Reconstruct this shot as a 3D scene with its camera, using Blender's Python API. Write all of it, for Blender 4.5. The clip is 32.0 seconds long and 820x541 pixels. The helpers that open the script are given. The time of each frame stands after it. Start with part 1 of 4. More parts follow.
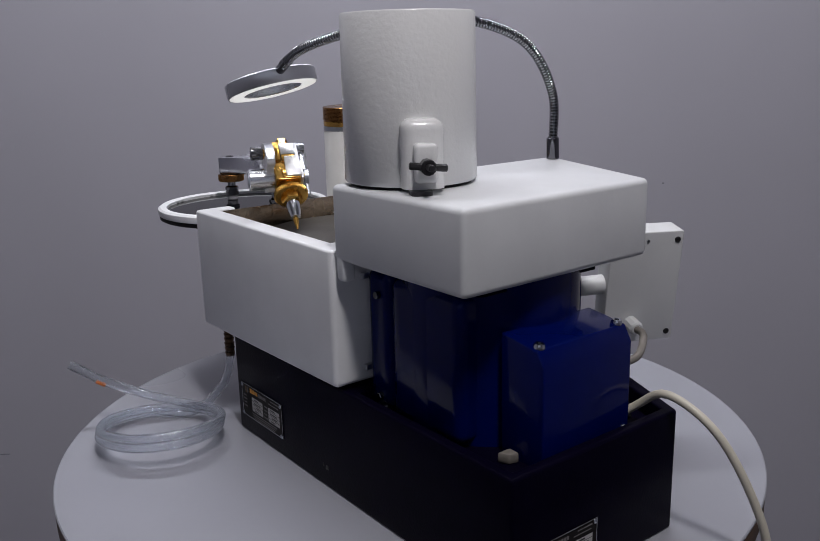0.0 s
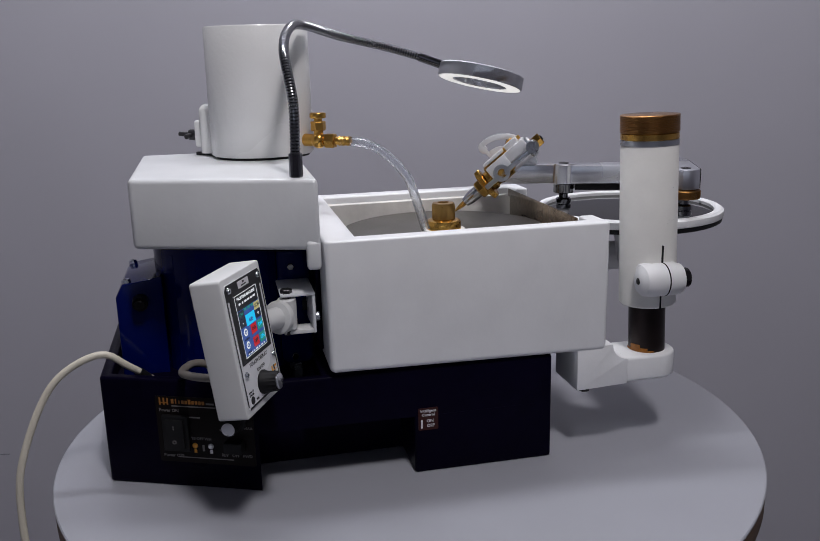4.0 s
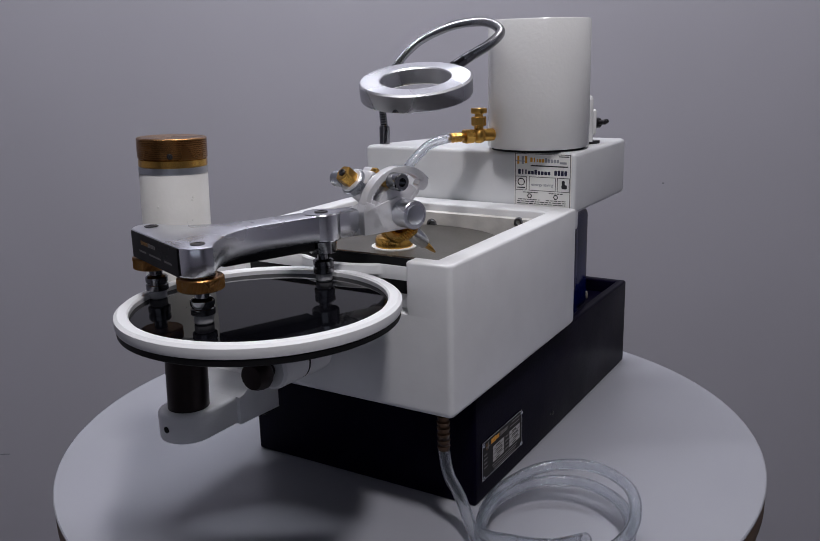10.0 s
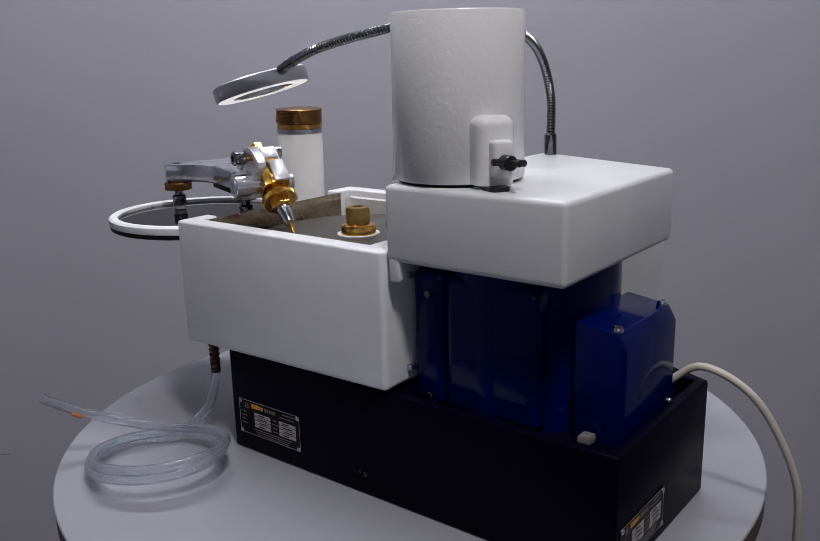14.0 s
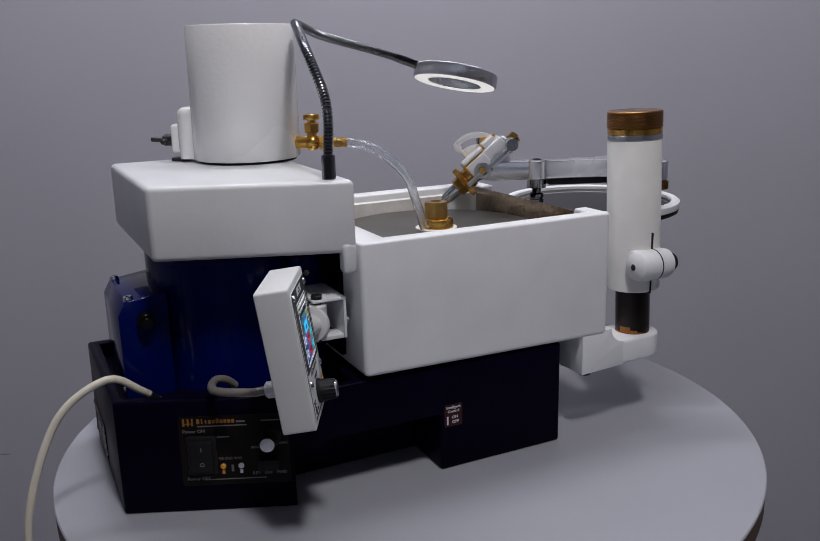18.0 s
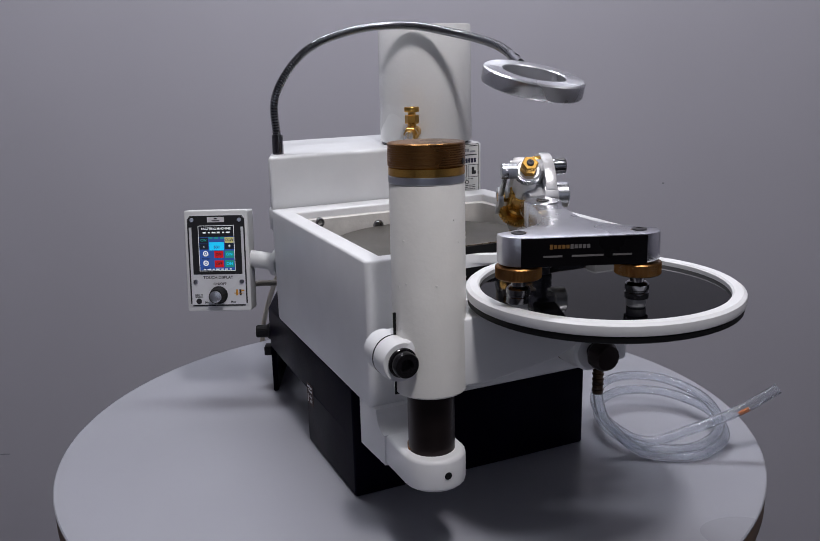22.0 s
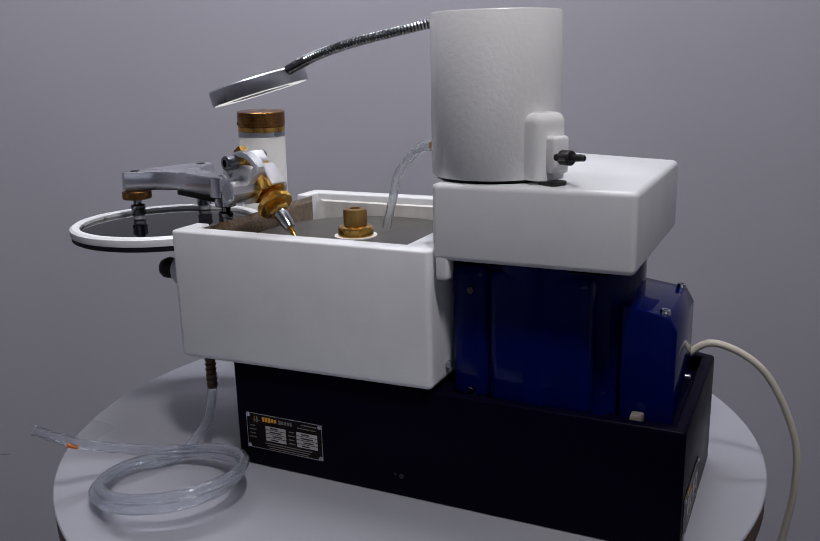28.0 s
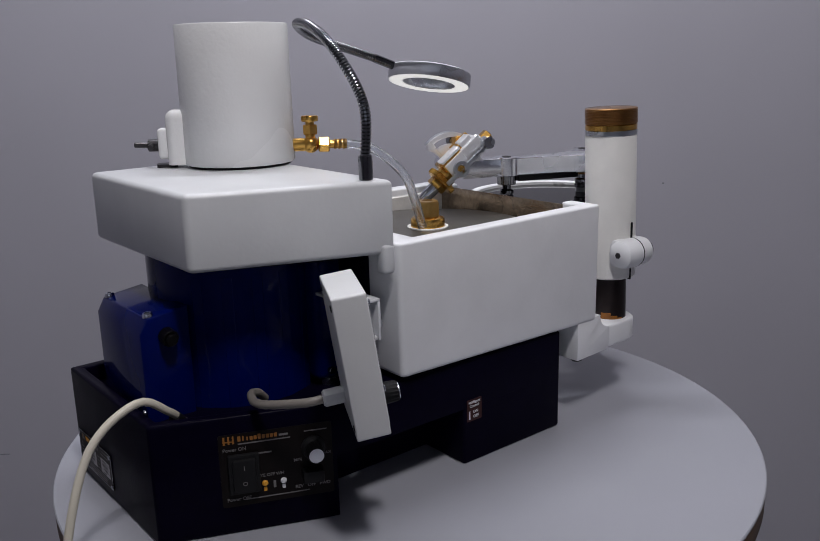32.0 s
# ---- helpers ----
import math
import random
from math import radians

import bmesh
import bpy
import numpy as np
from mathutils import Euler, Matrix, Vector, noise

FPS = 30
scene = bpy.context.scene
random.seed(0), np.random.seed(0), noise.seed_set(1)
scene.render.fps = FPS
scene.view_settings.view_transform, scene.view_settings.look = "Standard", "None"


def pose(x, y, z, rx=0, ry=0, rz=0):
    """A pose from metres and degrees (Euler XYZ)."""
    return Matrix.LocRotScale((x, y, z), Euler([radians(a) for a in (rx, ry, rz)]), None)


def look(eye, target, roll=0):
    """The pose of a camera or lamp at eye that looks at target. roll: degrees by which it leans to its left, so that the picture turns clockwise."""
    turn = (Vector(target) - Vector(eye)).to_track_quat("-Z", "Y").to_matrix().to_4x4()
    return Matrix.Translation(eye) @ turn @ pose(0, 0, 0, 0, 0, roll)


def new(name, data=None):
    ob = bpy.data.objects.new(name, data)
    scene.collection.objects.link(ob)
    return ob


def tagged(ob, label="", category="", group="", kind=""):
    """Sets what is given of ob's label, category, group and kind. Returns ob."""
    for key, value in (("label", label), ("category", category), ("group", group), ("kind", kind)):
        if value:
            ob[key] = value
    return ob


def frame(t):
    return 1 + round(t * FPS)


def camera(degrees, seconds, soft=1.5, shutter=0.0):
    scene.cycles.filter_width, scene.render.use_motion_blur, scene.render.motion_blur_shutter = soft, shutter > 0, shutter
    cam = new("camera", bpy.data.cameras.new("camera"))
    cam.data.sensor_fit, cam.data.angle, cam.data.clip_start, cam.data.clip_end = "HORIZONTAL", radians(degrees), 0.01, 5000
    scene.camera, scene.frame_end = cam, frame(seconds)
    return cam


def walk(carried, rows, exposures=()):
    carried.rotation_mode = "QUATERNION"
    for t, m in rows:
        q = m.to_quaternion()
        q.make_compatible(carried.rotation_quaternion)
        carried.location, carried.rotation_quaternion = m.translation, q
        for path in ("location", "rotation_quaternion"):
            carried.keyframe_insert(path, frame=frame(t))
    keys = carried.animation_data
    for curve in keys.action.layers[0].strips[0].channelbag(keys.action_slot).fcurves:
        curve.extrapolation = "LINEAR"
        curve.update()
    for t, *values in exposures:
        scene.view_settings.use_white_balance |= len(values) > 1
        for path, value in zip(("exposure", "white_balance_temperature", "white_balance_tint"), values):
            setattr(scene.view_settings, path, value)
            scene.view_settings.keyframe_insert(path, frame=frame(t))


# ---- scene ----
from mathutils.geometry import tessellate_polygon

cam = camera(51.66, 32.0, soft=0.3, shutter=0.1)
EYE = Matrix.Translation((0, -0.79, 0.3604)) @ pose(0, 0, 0, 0, 0, -0.34) @ pose(0, 0, 0, 75.70) @ pose(0, 0, 0, 0, 0, -1.41)
walk(cam, [(0.0, EYE), (32.0, EYE)],
     [(0.0, 0.0), (2.0, 0.0), (5.0, 0.1), (7.0, 0.12), (9.5, 0.03), (11.0, 0.06), (13.0, 0.08), (16.0, 0.0), (18.0, 0.0), (20.0, 0.15), (21.5, 0.12),
      (24.0, 0.03), (28.0, 0.05), (30.0, 0.0), (32.0, 0.0)])

# the turntable goes round once in 14.5 s; its angle in degrees every half second of one round
ROUND = 14.5
ANGLES = [-3.76, 10.85, 25.5, 39.7, 53.2, 67.65, 82.3, 96.75, 110.65, 123.0, 134.0, 144.4, 154.5, 166.15, 177.35,
          188.5, 199.6, 211.0, 222.2, 233.4, 244.7, 255.65, 267.8, 280.2, 291.95, 304.05, 315.5, 327.5, 341.5]
# it gains a little on that from round to round: seconds and degrees
GAIN = [(0, 0.0), (14, 0.3), (16, 0.55), (21.5, 0.5), (25, 0.9), (28, 1.75), (32, 2.1), (40, 2.1)]


def turned(t):
    """The pose of the turntable at t seconds."""
    lap, p = divmod(t, ROUND)
    i, s = divmod(p * 2, 1)
    i, n = int(i), len(ANGLES)
    a, b, c, d = (ANGLES[k % n] + 360 * (k // n) for k in (i - 1, i, i + 1, i + 2))
    v = 0.5 * (2 * b + (c - a) * s + (2 * a - 5 * b + 4 * c - d) * s * s + (3 * b - a - 3 * c + d) * s ** 3)
    gain = float(np.interp(t, [g[0] for g in GAIN], [g[1] for g in GAIN]))
    return Matrix.Rotation(-radians(v + gain + 360 * lap - 123.1), 4, "Z")


# ---- light ----
world = bpy.data.worlds.new("world")
scene.world = world
world.use_nodes = True
world.node_tree.nodes["Background"].inputs[0].default_value = (0.6, 0.58, 0.75, 1)
world.node_tree.nodes["Background"].inputs[1].default_value = 0.06


def area(name, m, sx, sy, watts, colour):
    d = bpy.data.lights.new(name, "AREA")
    d.shape, d.size, d.size_y, d.energy, d.color = "RECTANGLE", sx, sy, watts, colour
    ob = new(name, d)
    ob.matrix_world = m
    return ob


area("ceiling_tube_lamp", look((0.22, -0.84, 1.735), (0.04, -0.2, 0.1)), 0.16, 0.42, 25.0, (1.0, 0.965, 0.985))
area("wall_panel_lamp", look((-0.1, 0.33, 1.735), (-0.1, 0.72, 0.9)), 1.05, 0.25, 27.5, (0.95, 0.965, 1.02))
# added fill light from behind the camera; no such source is known there
area("front_fill_lamp", look((-0.25, -3.21, 0.95), (-0.25, 0.0, 0.95)), 2.8, 1.2, 3.4, (0.76, 0.83, 1.0))

# ---- materials ----


def material(name, colour, rough=0.5, metal=0.0, spec=0.5, vary=0.06, scale=60.0, bump=0.0, bump_scale=400.0, rough_vary=0.08,
             coat=0.0, emit=None, dirt=0.0, turned_grain=0.0):
    """A plain surface with two scales of variation in its colour, an uneven gloss and a fine relief."""
    m = bpy.data.materials.new(name)
    m.use_nodes = True
    nt = m.node_tree
    bs = nt.nodes["Principled BSDF"]
    co = nt.nodes.new("ShaderNodeTexCoord")
    na, nb = nt.nodes.new("ShaderNodeTexNoise"), nt.nodes.new("ShaderNodeTexNoise")
    for n, s, det in ((na, scale, 4), (nb, scale * 0.14, 3)):
        n.inputs["Scale"].default_value, n.inputs["Detail"].default_value = s, det
        nt.links.new(co.outputs["Object"], n.inputs["Vector"])
    mix = nt.nodes.new("ShaderNodeMath")
    mix.operation = "ADD"
    nt.links.new(na.outputs["Fac"], mix.inputs[0])
    nt.links.new(nb.outputs["Fac"], mix.inputs[1])
    ramp = nt.nodes.new("ShaderNodeMapRange")
    ramp.inputs["From Min"].default_value, ramp.inputs["From Max"].default_value = 0.6, 1.4
    ramp.inputs["To Min"].default_value, ramp.inputs["To Max"].default_value = 1 - vary - dirt, 1 + vary
    nt.links.new(mix.outputs[0], ramp.inputs["Value"])
    mul = nt.nodes.new("ShaderNodeVectorMath")
    mul.operation = "SCALE"
    mul.inputs[0].default_value = colour
    nt.links.new(ramp.outputs[0], mul.inputs["Scale"])
    nt.links.new(mul.outputs[0], bs.inputs["Base Color"])
    rr = nt.nodes.new("ShaderNodeMapRange")
    rr.inputs["From Min"].default_value, rr.inputs["From Max"].default_value = 0.3, 0.7
    rr.inputs["To Min"].default_value, rr.inputs["To Max"].default_value = max(0.01, rough - rough_vary), min(1, rough + rough_vary)
    nt.links.new(nb.outputs["Fac"], rr.inputs["Value"])
    nt.links.new(rr.outputs[0], bs.inputs["Roughness"])
    bs.inputs["Metallic"].default_value = metal
    bs.inputs["Specular IOR Level"].default_value = spec
    bs.inputs["Coat Weight"].default_value = coat
    if bump:
        nc, bp = nt.nodes.new("ShaderNodeTexNoise"), nt.nodes.new("ShaderNodeBump")
        nc.inputs["Scale"].default_value, nc.inputs["Detail"].default_value = bump_scale, 2
        bp.inputs["Strength"].default_value, bp.inputs["Distance"].default_value = bump, 0.0006
        nt.links.new(co.outputs["Object"], nc.inputs["Vector"])
        nt.links.new(nc.outputs["Fac"], bp.inputs["Height"])
        nt.links.new(bp.outputs[0], bs.inputs["Normal"])
    if turned_grain:
        tg = nt.nodes.new("ShaderNodeTangent")
        tg.direction_type, tg.axis = "RADIAL", "Z"
        bs.inputs["Anisotropic"].default_value = turned_grain
        nt.links.new(tg.outputs[0], bs.inputs["Tangent"])
    if emit:
        bs.inputs["Emission Color"].default_value = (*emit[0], 1)
        bs.inputs["Emission Strength"].default_value = emit[1]
    return m


WHITE = material("white_powder_coat", (0.825, 0.83, 0.845), 0.36, vary=0.035, scale=25, bump=0.2, bump_scale=230, dirt=0.05)
# the same white coat, darkened in colour to hold down the light on the cover
COVER_PAINT = material("darkened_white_powder_coat", (0.715, 0.725, 0.74), 0.34, vary=0.04, scale=25, bump=0.2, bump_scale=230, dirt=0.06)
TANK = material("white_hammered_paint", (0.8, 0.8, 0.795), 0.24, vary=0.03, scale=30, bump=0.45, bump_scale=260)
PEEL = material("white_orange_peel_paint", (0.82, 0.81, 0.78), 0.36, vary=0.04, scale=40, bump=0.32, bump_scale=260, dirt=0.05)
INNER = material("stained_white_paint", (0.74, 0.72, 0.69), 0.5, vary=0.12, scale=60, bump=0.4, bump_scale=300, dirt=0.1)
GREYCORD = material("grey_rubber_cable", (0.21, 0.19, 0.17), 0.45, vary=0.06)
BLACK = material("black_painted_metal", (0.0022, 0.0014, 0.0085), 0.34, spec=0.035, vary=0.25, scale=70, bump=0.2, bump_scale=500)
BLUE = material("glossy_blue_enamel", (0.0003, 0.004, 0.078), 0.13, spec=0.2, vary=0.15, scale=40, bump=0.06, bump_scale=120, rough_vary=0.05)
BRASS = material("polished_brass", (0.64, 0.37, 0.09), 0.24, 1.0, vary=0.1, scale=120)
BRONZE = material("knurled_brown_brass", (0.3, 0.15, 0.052), 0.3, 1.0, vary=0.15, scale=150, bump=0.4, bump_scale=900)
STEEL = material("brushed_steel", (0.52, 0.54, 0.58), 0.32, 1.0, vary=0.08, scale=90, bump=0.15, bump_scale=700)
LATHE = material("lathe_turned_steel", (0.66, 0.67, 0.7), 0.3, 0.92, vary=0.06, scale=90, turned_grain=0.9)
ALU = material("satin_aluminium", (0.74, 0.75, 0.79), 0.28, 1.0, vary=0.06, scale=60, bump=0.05, bump_scale=600)
CAST = material("bead_blasted_aluminium", (0.84, 0.84, 0.86), 0.38, 0.5, vary=0.06, scale=70, bump=0.25, bump_scale=600)
NUTBRASS = material("aged_brass", (0.46, 0.28, 0.09), 0.32, 1.0, vary=0.12, scale=150)
SMOKE = material("dark_chrome", (0.16, 0.16, 0.175), 0.12, 1.0, vary=0.05)
CHROME = material("chrome", (0.62, 0.64, 0.68), 0.14, 1.0, vary=0.04)
NECK = material("ribbed_steel_neck", (0.26, 0.265, 0.28), 0.18, 1.0, vary=0.08)
DARK = material("blackened_steel", (0.035, 0.033, 0.036), 0.35, 0.6, vary=0.2, scale=120)
POST = material("dark_oiled_steel_post", (0.03, 0.022, 0.022), 0.34, 0.7, vary=0.2, scale=40)
JET = material("glossy_black_steel", (0.012, 0.011, 0.013), 0.16, 0.3, vary=0.2, scale=200)
ANODISED = material("black_anodised_aluminium", (0.0035, 0.003, 0.004), 0.3, spec=0.1, vary=0.2, scale=200)
RUBBER = material("black_rubber", (0.008, 0.008, 0.009), 0.55, spec=0.2)
GLASS = material("black_polished_glass", (0.002, 0.002, 0.003), 0.03, vary=0.05, rough_vary=0.015, spec=0.11)
LAP = material("grey_metal_lap", (0.115, 0.107, 0.096), 0.4, 0.5, vary=0.05, scale=80, bump=0.2, bump_scale=900)
GALV = material("spattered_galvanised_sheet", (0.34, 0.27, 0.2), 0.2, 0.9, vary=0.5, scale=200, bump=0.35, bump_scale=400)
PLASTIC = material("white_plastic", (0.66, 0.665, 0.67), 0.42, vary=0.03, bump=0.1, bump_scale=300)
PAD = material("frosted_plastic", (0.36, 0.36, 0.38), 0.4, vary=0.06)
PANEL = material("light_grey_overlay", (0.72, 0.73, 0.76), 0.3, vary=0.03)
CORD = material("cream_rubber_cord", (0.6, 0.56, 0.47), 0.45, vary=0.06)
TABLE = material("white_laminate", (0.325, 0.33, 0.37), 0.34, rough_vary=0.1, vary=0.03, scale=9, bump=0.05, bump_scale=200, dirt=0.03)
EDGE = material("brown_edge_banding", (0.16, 0.09, 0.05), 0.5, vary=0.2, scale=40)
WALL = material("grey_blue_wall_panel", (0.47, 0.46, 0.515), 0.4, vary=0.03, scale=3, bump=0.05, bump_scale=90, dirt=0.03)
SMUDGE = material("grey_smudge", (0.24, 0.24, 0.27), 0.6, vary=0.2, scale=300)
FLOOR = material("grey_floor", (0.07, 0.065, 0.07), 0.6, vary=0.15, scale=12)
CEIL = material("ceiling_paint", (0.45, 0.45, 0.46), 0.8)
INK = material("black_ink", (0.015, 0.015, 0.018), 0.5)
NAVYINK = material("navy_ink", (0.012, 0.015, 0.05), 0.5)
GOLDINK = material("orange_gold_ink", (0.72, 0.33, 0.03), 0.5)
GREYINK = material("grey_ink", (0.32, 0.33, 0.36), 0.5)
WHITEINK = material("white_ink", (0.72, 0.72, 0.74), 0.5)
DIMGOLD = material("faded_gold_print", (0.2, 0.1, 0.02), 0.5)
AMBER = material("amber_print", (0.28, 0.11, 0.015), 0.5)
REDPLATE = material("dark_red_sticker", (0.035, 0.008, 0.007), 0.4, spec=0.2)
DIMINK = material("faded_grey_print", (0.16, 0.15, 0.15), 0.5)
FIELD = material("dull_white_print", (0.42, 0.41, 0.41), 0.5)
PAPER = material("white_sticker", (0.8, 0.8, 0.78), 0.4, vary=0.02)
PLATE = material("dark_anodised_plate", (0.007, 0.005, 0.005), 0.42, 0.0, 0.12, vary=0.2, scale=120)
BARB = material("tarnished_brass", (0.10, 0.055, 0.03), 0.45, 0.7, vary=0.2, scale=200)
LEAD = material("orange_residue", (0.75, 0.2, 0.03), 0.5, vary=0.2, scale=300)
GREASE = material("amber_grease", (0.3, 0.11, 0.012), 0.35, vary=0.3, scale=300)
LED = material("led_ring_diffuser", (0.9, 0.9, 0.9), 0.5, emit=((1.0, 0.99, 0.95), 0.55))


def glow(name, colour, strength):
    return material(name, [c * 0.12 for c in colour], 0.25, emit=(colour, strength * 0.75))


SCR_BACK = glow("screen_black", (0.01, 0.011, 0.016), 0.6)
SCR_BLUE = glow("screen_blue", (0.03, 0.085, 0.34), 0.9)
SCR_CYAN = glow("screen_cyan", (0.01, 0.5, 0.85), 1.2)
SCR_RED = glow("screen_red", (0.55, 0.01, 0.015), 0.9)
SCR_GREEN = glow("screen_green", (0.02, 0.3, 0.26), 0.8)
SCR_NAVY = glow("screen_navy", (0.01, 0.015, 0.03), 0.8)
SCR_WHITE = glow("screen_white", (0.75, 0.78, 0.82), 1.0)
SCR_YELLOW = glow("screen_yellow", (0.55, 0.5, 0.22), 0.8)


def clear(name, bend, milk, pass_on):
    """Clear vinyl: a bending, shining wall that lets part of the light straight on and is a little milky."""
    m = bpy.data.materials.new(name)
    m.use_nodes = True
    nt = m.node_tree
    nt.nodes.clear()
    out, tr, gl, df = (nt.nodes.new("ShaderNode" + k) for k in ("OutputMaterial", "BsdfTransparent", "BsdfGlass", "BsdfDiffuse"))
    tr.inputs[0].default_value = (0.94, 0.965, 1.0, 1)
    gl.inputs["Roughness"].default_value = 0.07
    gl.inputs["IOR"].default_value = bend
    df.inputs[0].default_value = (0.6, 0.68, 0.76, 1)
    ma, mb = nt.nodes.new("ShaderNodeMixShader"), nt.nodes.new("ShaderNodeMixShader")
    ma.inputs[0].default_value, mb.inputs[0].default_value = pass_on, milk
    nt.links.new(gl.outputs[0], ma.inputs[1])
    nt.links.new(tr.outputs[0], ma.inputs[2])
    nt.links.new(ma.outputs[0], mb.inputs[1])
    nt.links.new(df.outputs[0], mb.inputs[2])
    nt.links.new(mb.outputs[0], out.inputs[0])
    return m


VINYL = clear("clear_vinyl", 1.45, 0.025, 0.3)

# ---- mesh tools: lengths in millimetres, in the turntable's own space ----
MM = 0.001
MOVING = []


def thing(name, x, y, z, label, category, group="", moves=True):
    ob = new(name)
    ob.empty_display_size = 0.02
    ob.location = (x * MM, y * MM, z * MM)
    tagged(ob, label, category, group)
    if moves:
        MOVING.append(ob)
    return ob


def base_of(ob):
    while ob.parent:
        ob = ob.parent
    return ob.location


def part(name, bm, mat, parent, label="", sharp=35):
    """One mesh under a thing or a part; the bmesh is in millimetres in the turntable's space."""
    me = bpy.data.meshes.new(name)
    bmesh.ops.recalc_face_normals(bm, faces=bm.faces)
    bmesh.ops.scale(bm, vec=(MM, MM, MM), verts=bm.verts)
    bmesh.ops.translate(bm, vec=-Vector(base_of(parent)), verts=bm.verts)
    bm.to_mesh(me)
    bm.free()
    me.shade_smooth()
    me.set_sharp_from_angle(angle=radians(sharp))
    me.materials.append(mat)
    ob = new(name, me)
    ob.parent = parent
    return tagged(ob, label)


def frame_of(o, x, y):
    """A pose with its origin at o, its x along x and its y near y."""
    x = Vector(x).normalized()
    z = x.cross(Vector(y)).normalized()
    y = z.cross(x)
    m = Matrix((x, y, z)).transposed().to_4x4()
    m.translation = o
    return m


def along(p0, p1):
    """A pose at p0 whose z points to p1."""
    d = Vector(p1) - Vector(p0)
    m = d.to_track_quat("Z", "Y").to_matrix().to_4x4()
    m.translation = p0
    return m, d.length


def bevel(bm, width, seg=3, keep=None, angle=30):
    bmesh.ops.recalc_face_normals(bm, faces=bm.faces)
    bm.normal_update()
    es = [e for e in bm.edges if len(e.link_faces) == 2 and e.calc_face_angle(0) > radians(angle) and (keep is None or keep(e))]
    bmesh.ops.bevel(bm, geom=es, offset=width, segments=seg, profile=0.5, affect="EDGES", clamp_overlap=True)
    return bm


def prism(poly, z0, z1, bm=None, m=None):
    bm = bm or bmesh.new()
    m = m or Matrix()
    lo = [bm.verts.new(m @ Vector((x, y, z0))) for x, y in poly]
    hi = [bm.verts.new(m @ Vector((x, y, z1))) for x, y in poly]
    n = len(poly)
    bm.faces.new(lo[::-1])
    bm.faces.new(hi)
    for i in range(n):
        bm.faces.new((lo[i], lo[(i + 1) % n], hi[(i + 1) % n], hi[i]))
    return bm


def box(x0, x1, y0, y1, z0, z1, r=0.0, bm=None, m=None, seg=2):
    fresh = bm is None
    bm = prism([(x0, y0), (x1, y0), (x1, y1), (x0, y1)], z0, z1, bm, m)
    if r and fresh:
        bevel(bm, r, seg)
    return bm


def rounded(x0, x1, y0, y1, r, n=5):
    pts = []
    for cx, cy, a in ((x1 - r, y1 - r, 0), (x0 + r, y1 - r, 90), (x0 + r, y0 + r, 180), (x1 - r, y0 + r, 270)):
        pts += [(cx + r * math.cos(radians(a + 90 * i / n)), cy + r * math.sin(radians(a + 90 * i / n))) for i in range(n + 1)]
    return pts


def lathe(profile, m=None, n=40, bm=None, teeth=0, depth=0.0, ridged=()):
    """Turns (radius, height) about z; the rings named in ridged get teeth of that depth."""
    bm = bm or bmesh.new()
    m = m or Matrix()
    rings = []
    count = teeth * 2 if teeth else n
    for k, (r, z) in enumerate(profile):
        if r < 1e-6:
            rings.append([bm.verts.new(m @ Vector((0, 0, z)))])
            continue
        ring = []
        for i in range(count):
            a = 2 * math.pi * i / count
            q = r - (depth if (k in ridged and i % 2) else 0)
            ring.append(bm.verts.new(m @ Vector((q * math.cos(a), q * math.sin(a), z))))
        rings.append(ring)
    for a, b in zip(rings, rings[1:]):
        for i in range(count):
            j = (i + 1) % count
            if len(a) == 1 and len(b) == 1:
                continue
            if len(a) == 1:
                bm.faces.new((a[0], b[i], b[j]))
            elif len(b) == 1:
                bm.faces.new((a[i], a[j], b[0]))
            else:
                bm.faces.new((a[i], a[j], b[j], b[i]))
    for ring in (rings[0], rings[-1]):
        if len(ring) > 1 and profile[0] != profile[-1]:
            bm.faces.new(ring)
    if profile[0] == profile[-1]:
        bmesh.ops.remove_doubles(bm, verts=bm.verts, dist=1e-5)
    return bm


def rod(p0, p1, r, n=24, edge=0.6, bm=None):
    m, length = along(p0, p1)
    e = min(edge, r * 0.4, length * 0.3)
    return lathe([(0, 0), (r - e, 0), (r, e), (r, length - e), (r - e, length), (0, length)], m, n, bm)


def hexa(p0, p1, r, bm=None):
    m, length = along(p0, p1)
    e = r * 0.12
    return lathe([(r - e, 0), (r, e), (r, length - e), (r - e, length)], m, 6, bm)


def screw(p, d, r, h=1.6, bm=None):
    """A domed screw head with a socket in it."""
    m, _ = along(p, Vector(p) + Vector(d))
    return lathe([(r, 0), (r, h * 0.5), (r * 0.8, h), (r * 0.45, h), (r * 0.4, h * 0.35), (0, h * 0.35)], m, 12, bm)


def spline(points, step=3.0):
    p = [Vector(q) for q in points]
    p = [2 * p[0] - p[1], *p, 2 * p[-1] - p[-2]]
    out = []
    for a, b, c, d in zip(p, p[1:], p[2:], p[3:]):
        n = max(2, int((c - b).length / step))
        for i in range(n):
            s = i / n
            out.append(0.5 * (2 * b + (c - a) * s + (2 * a - 5 * b + 4 * c - d) * s * s + (3 * b - a - 3 * c + d) * s ** 3))
    return out + [p[-2]]


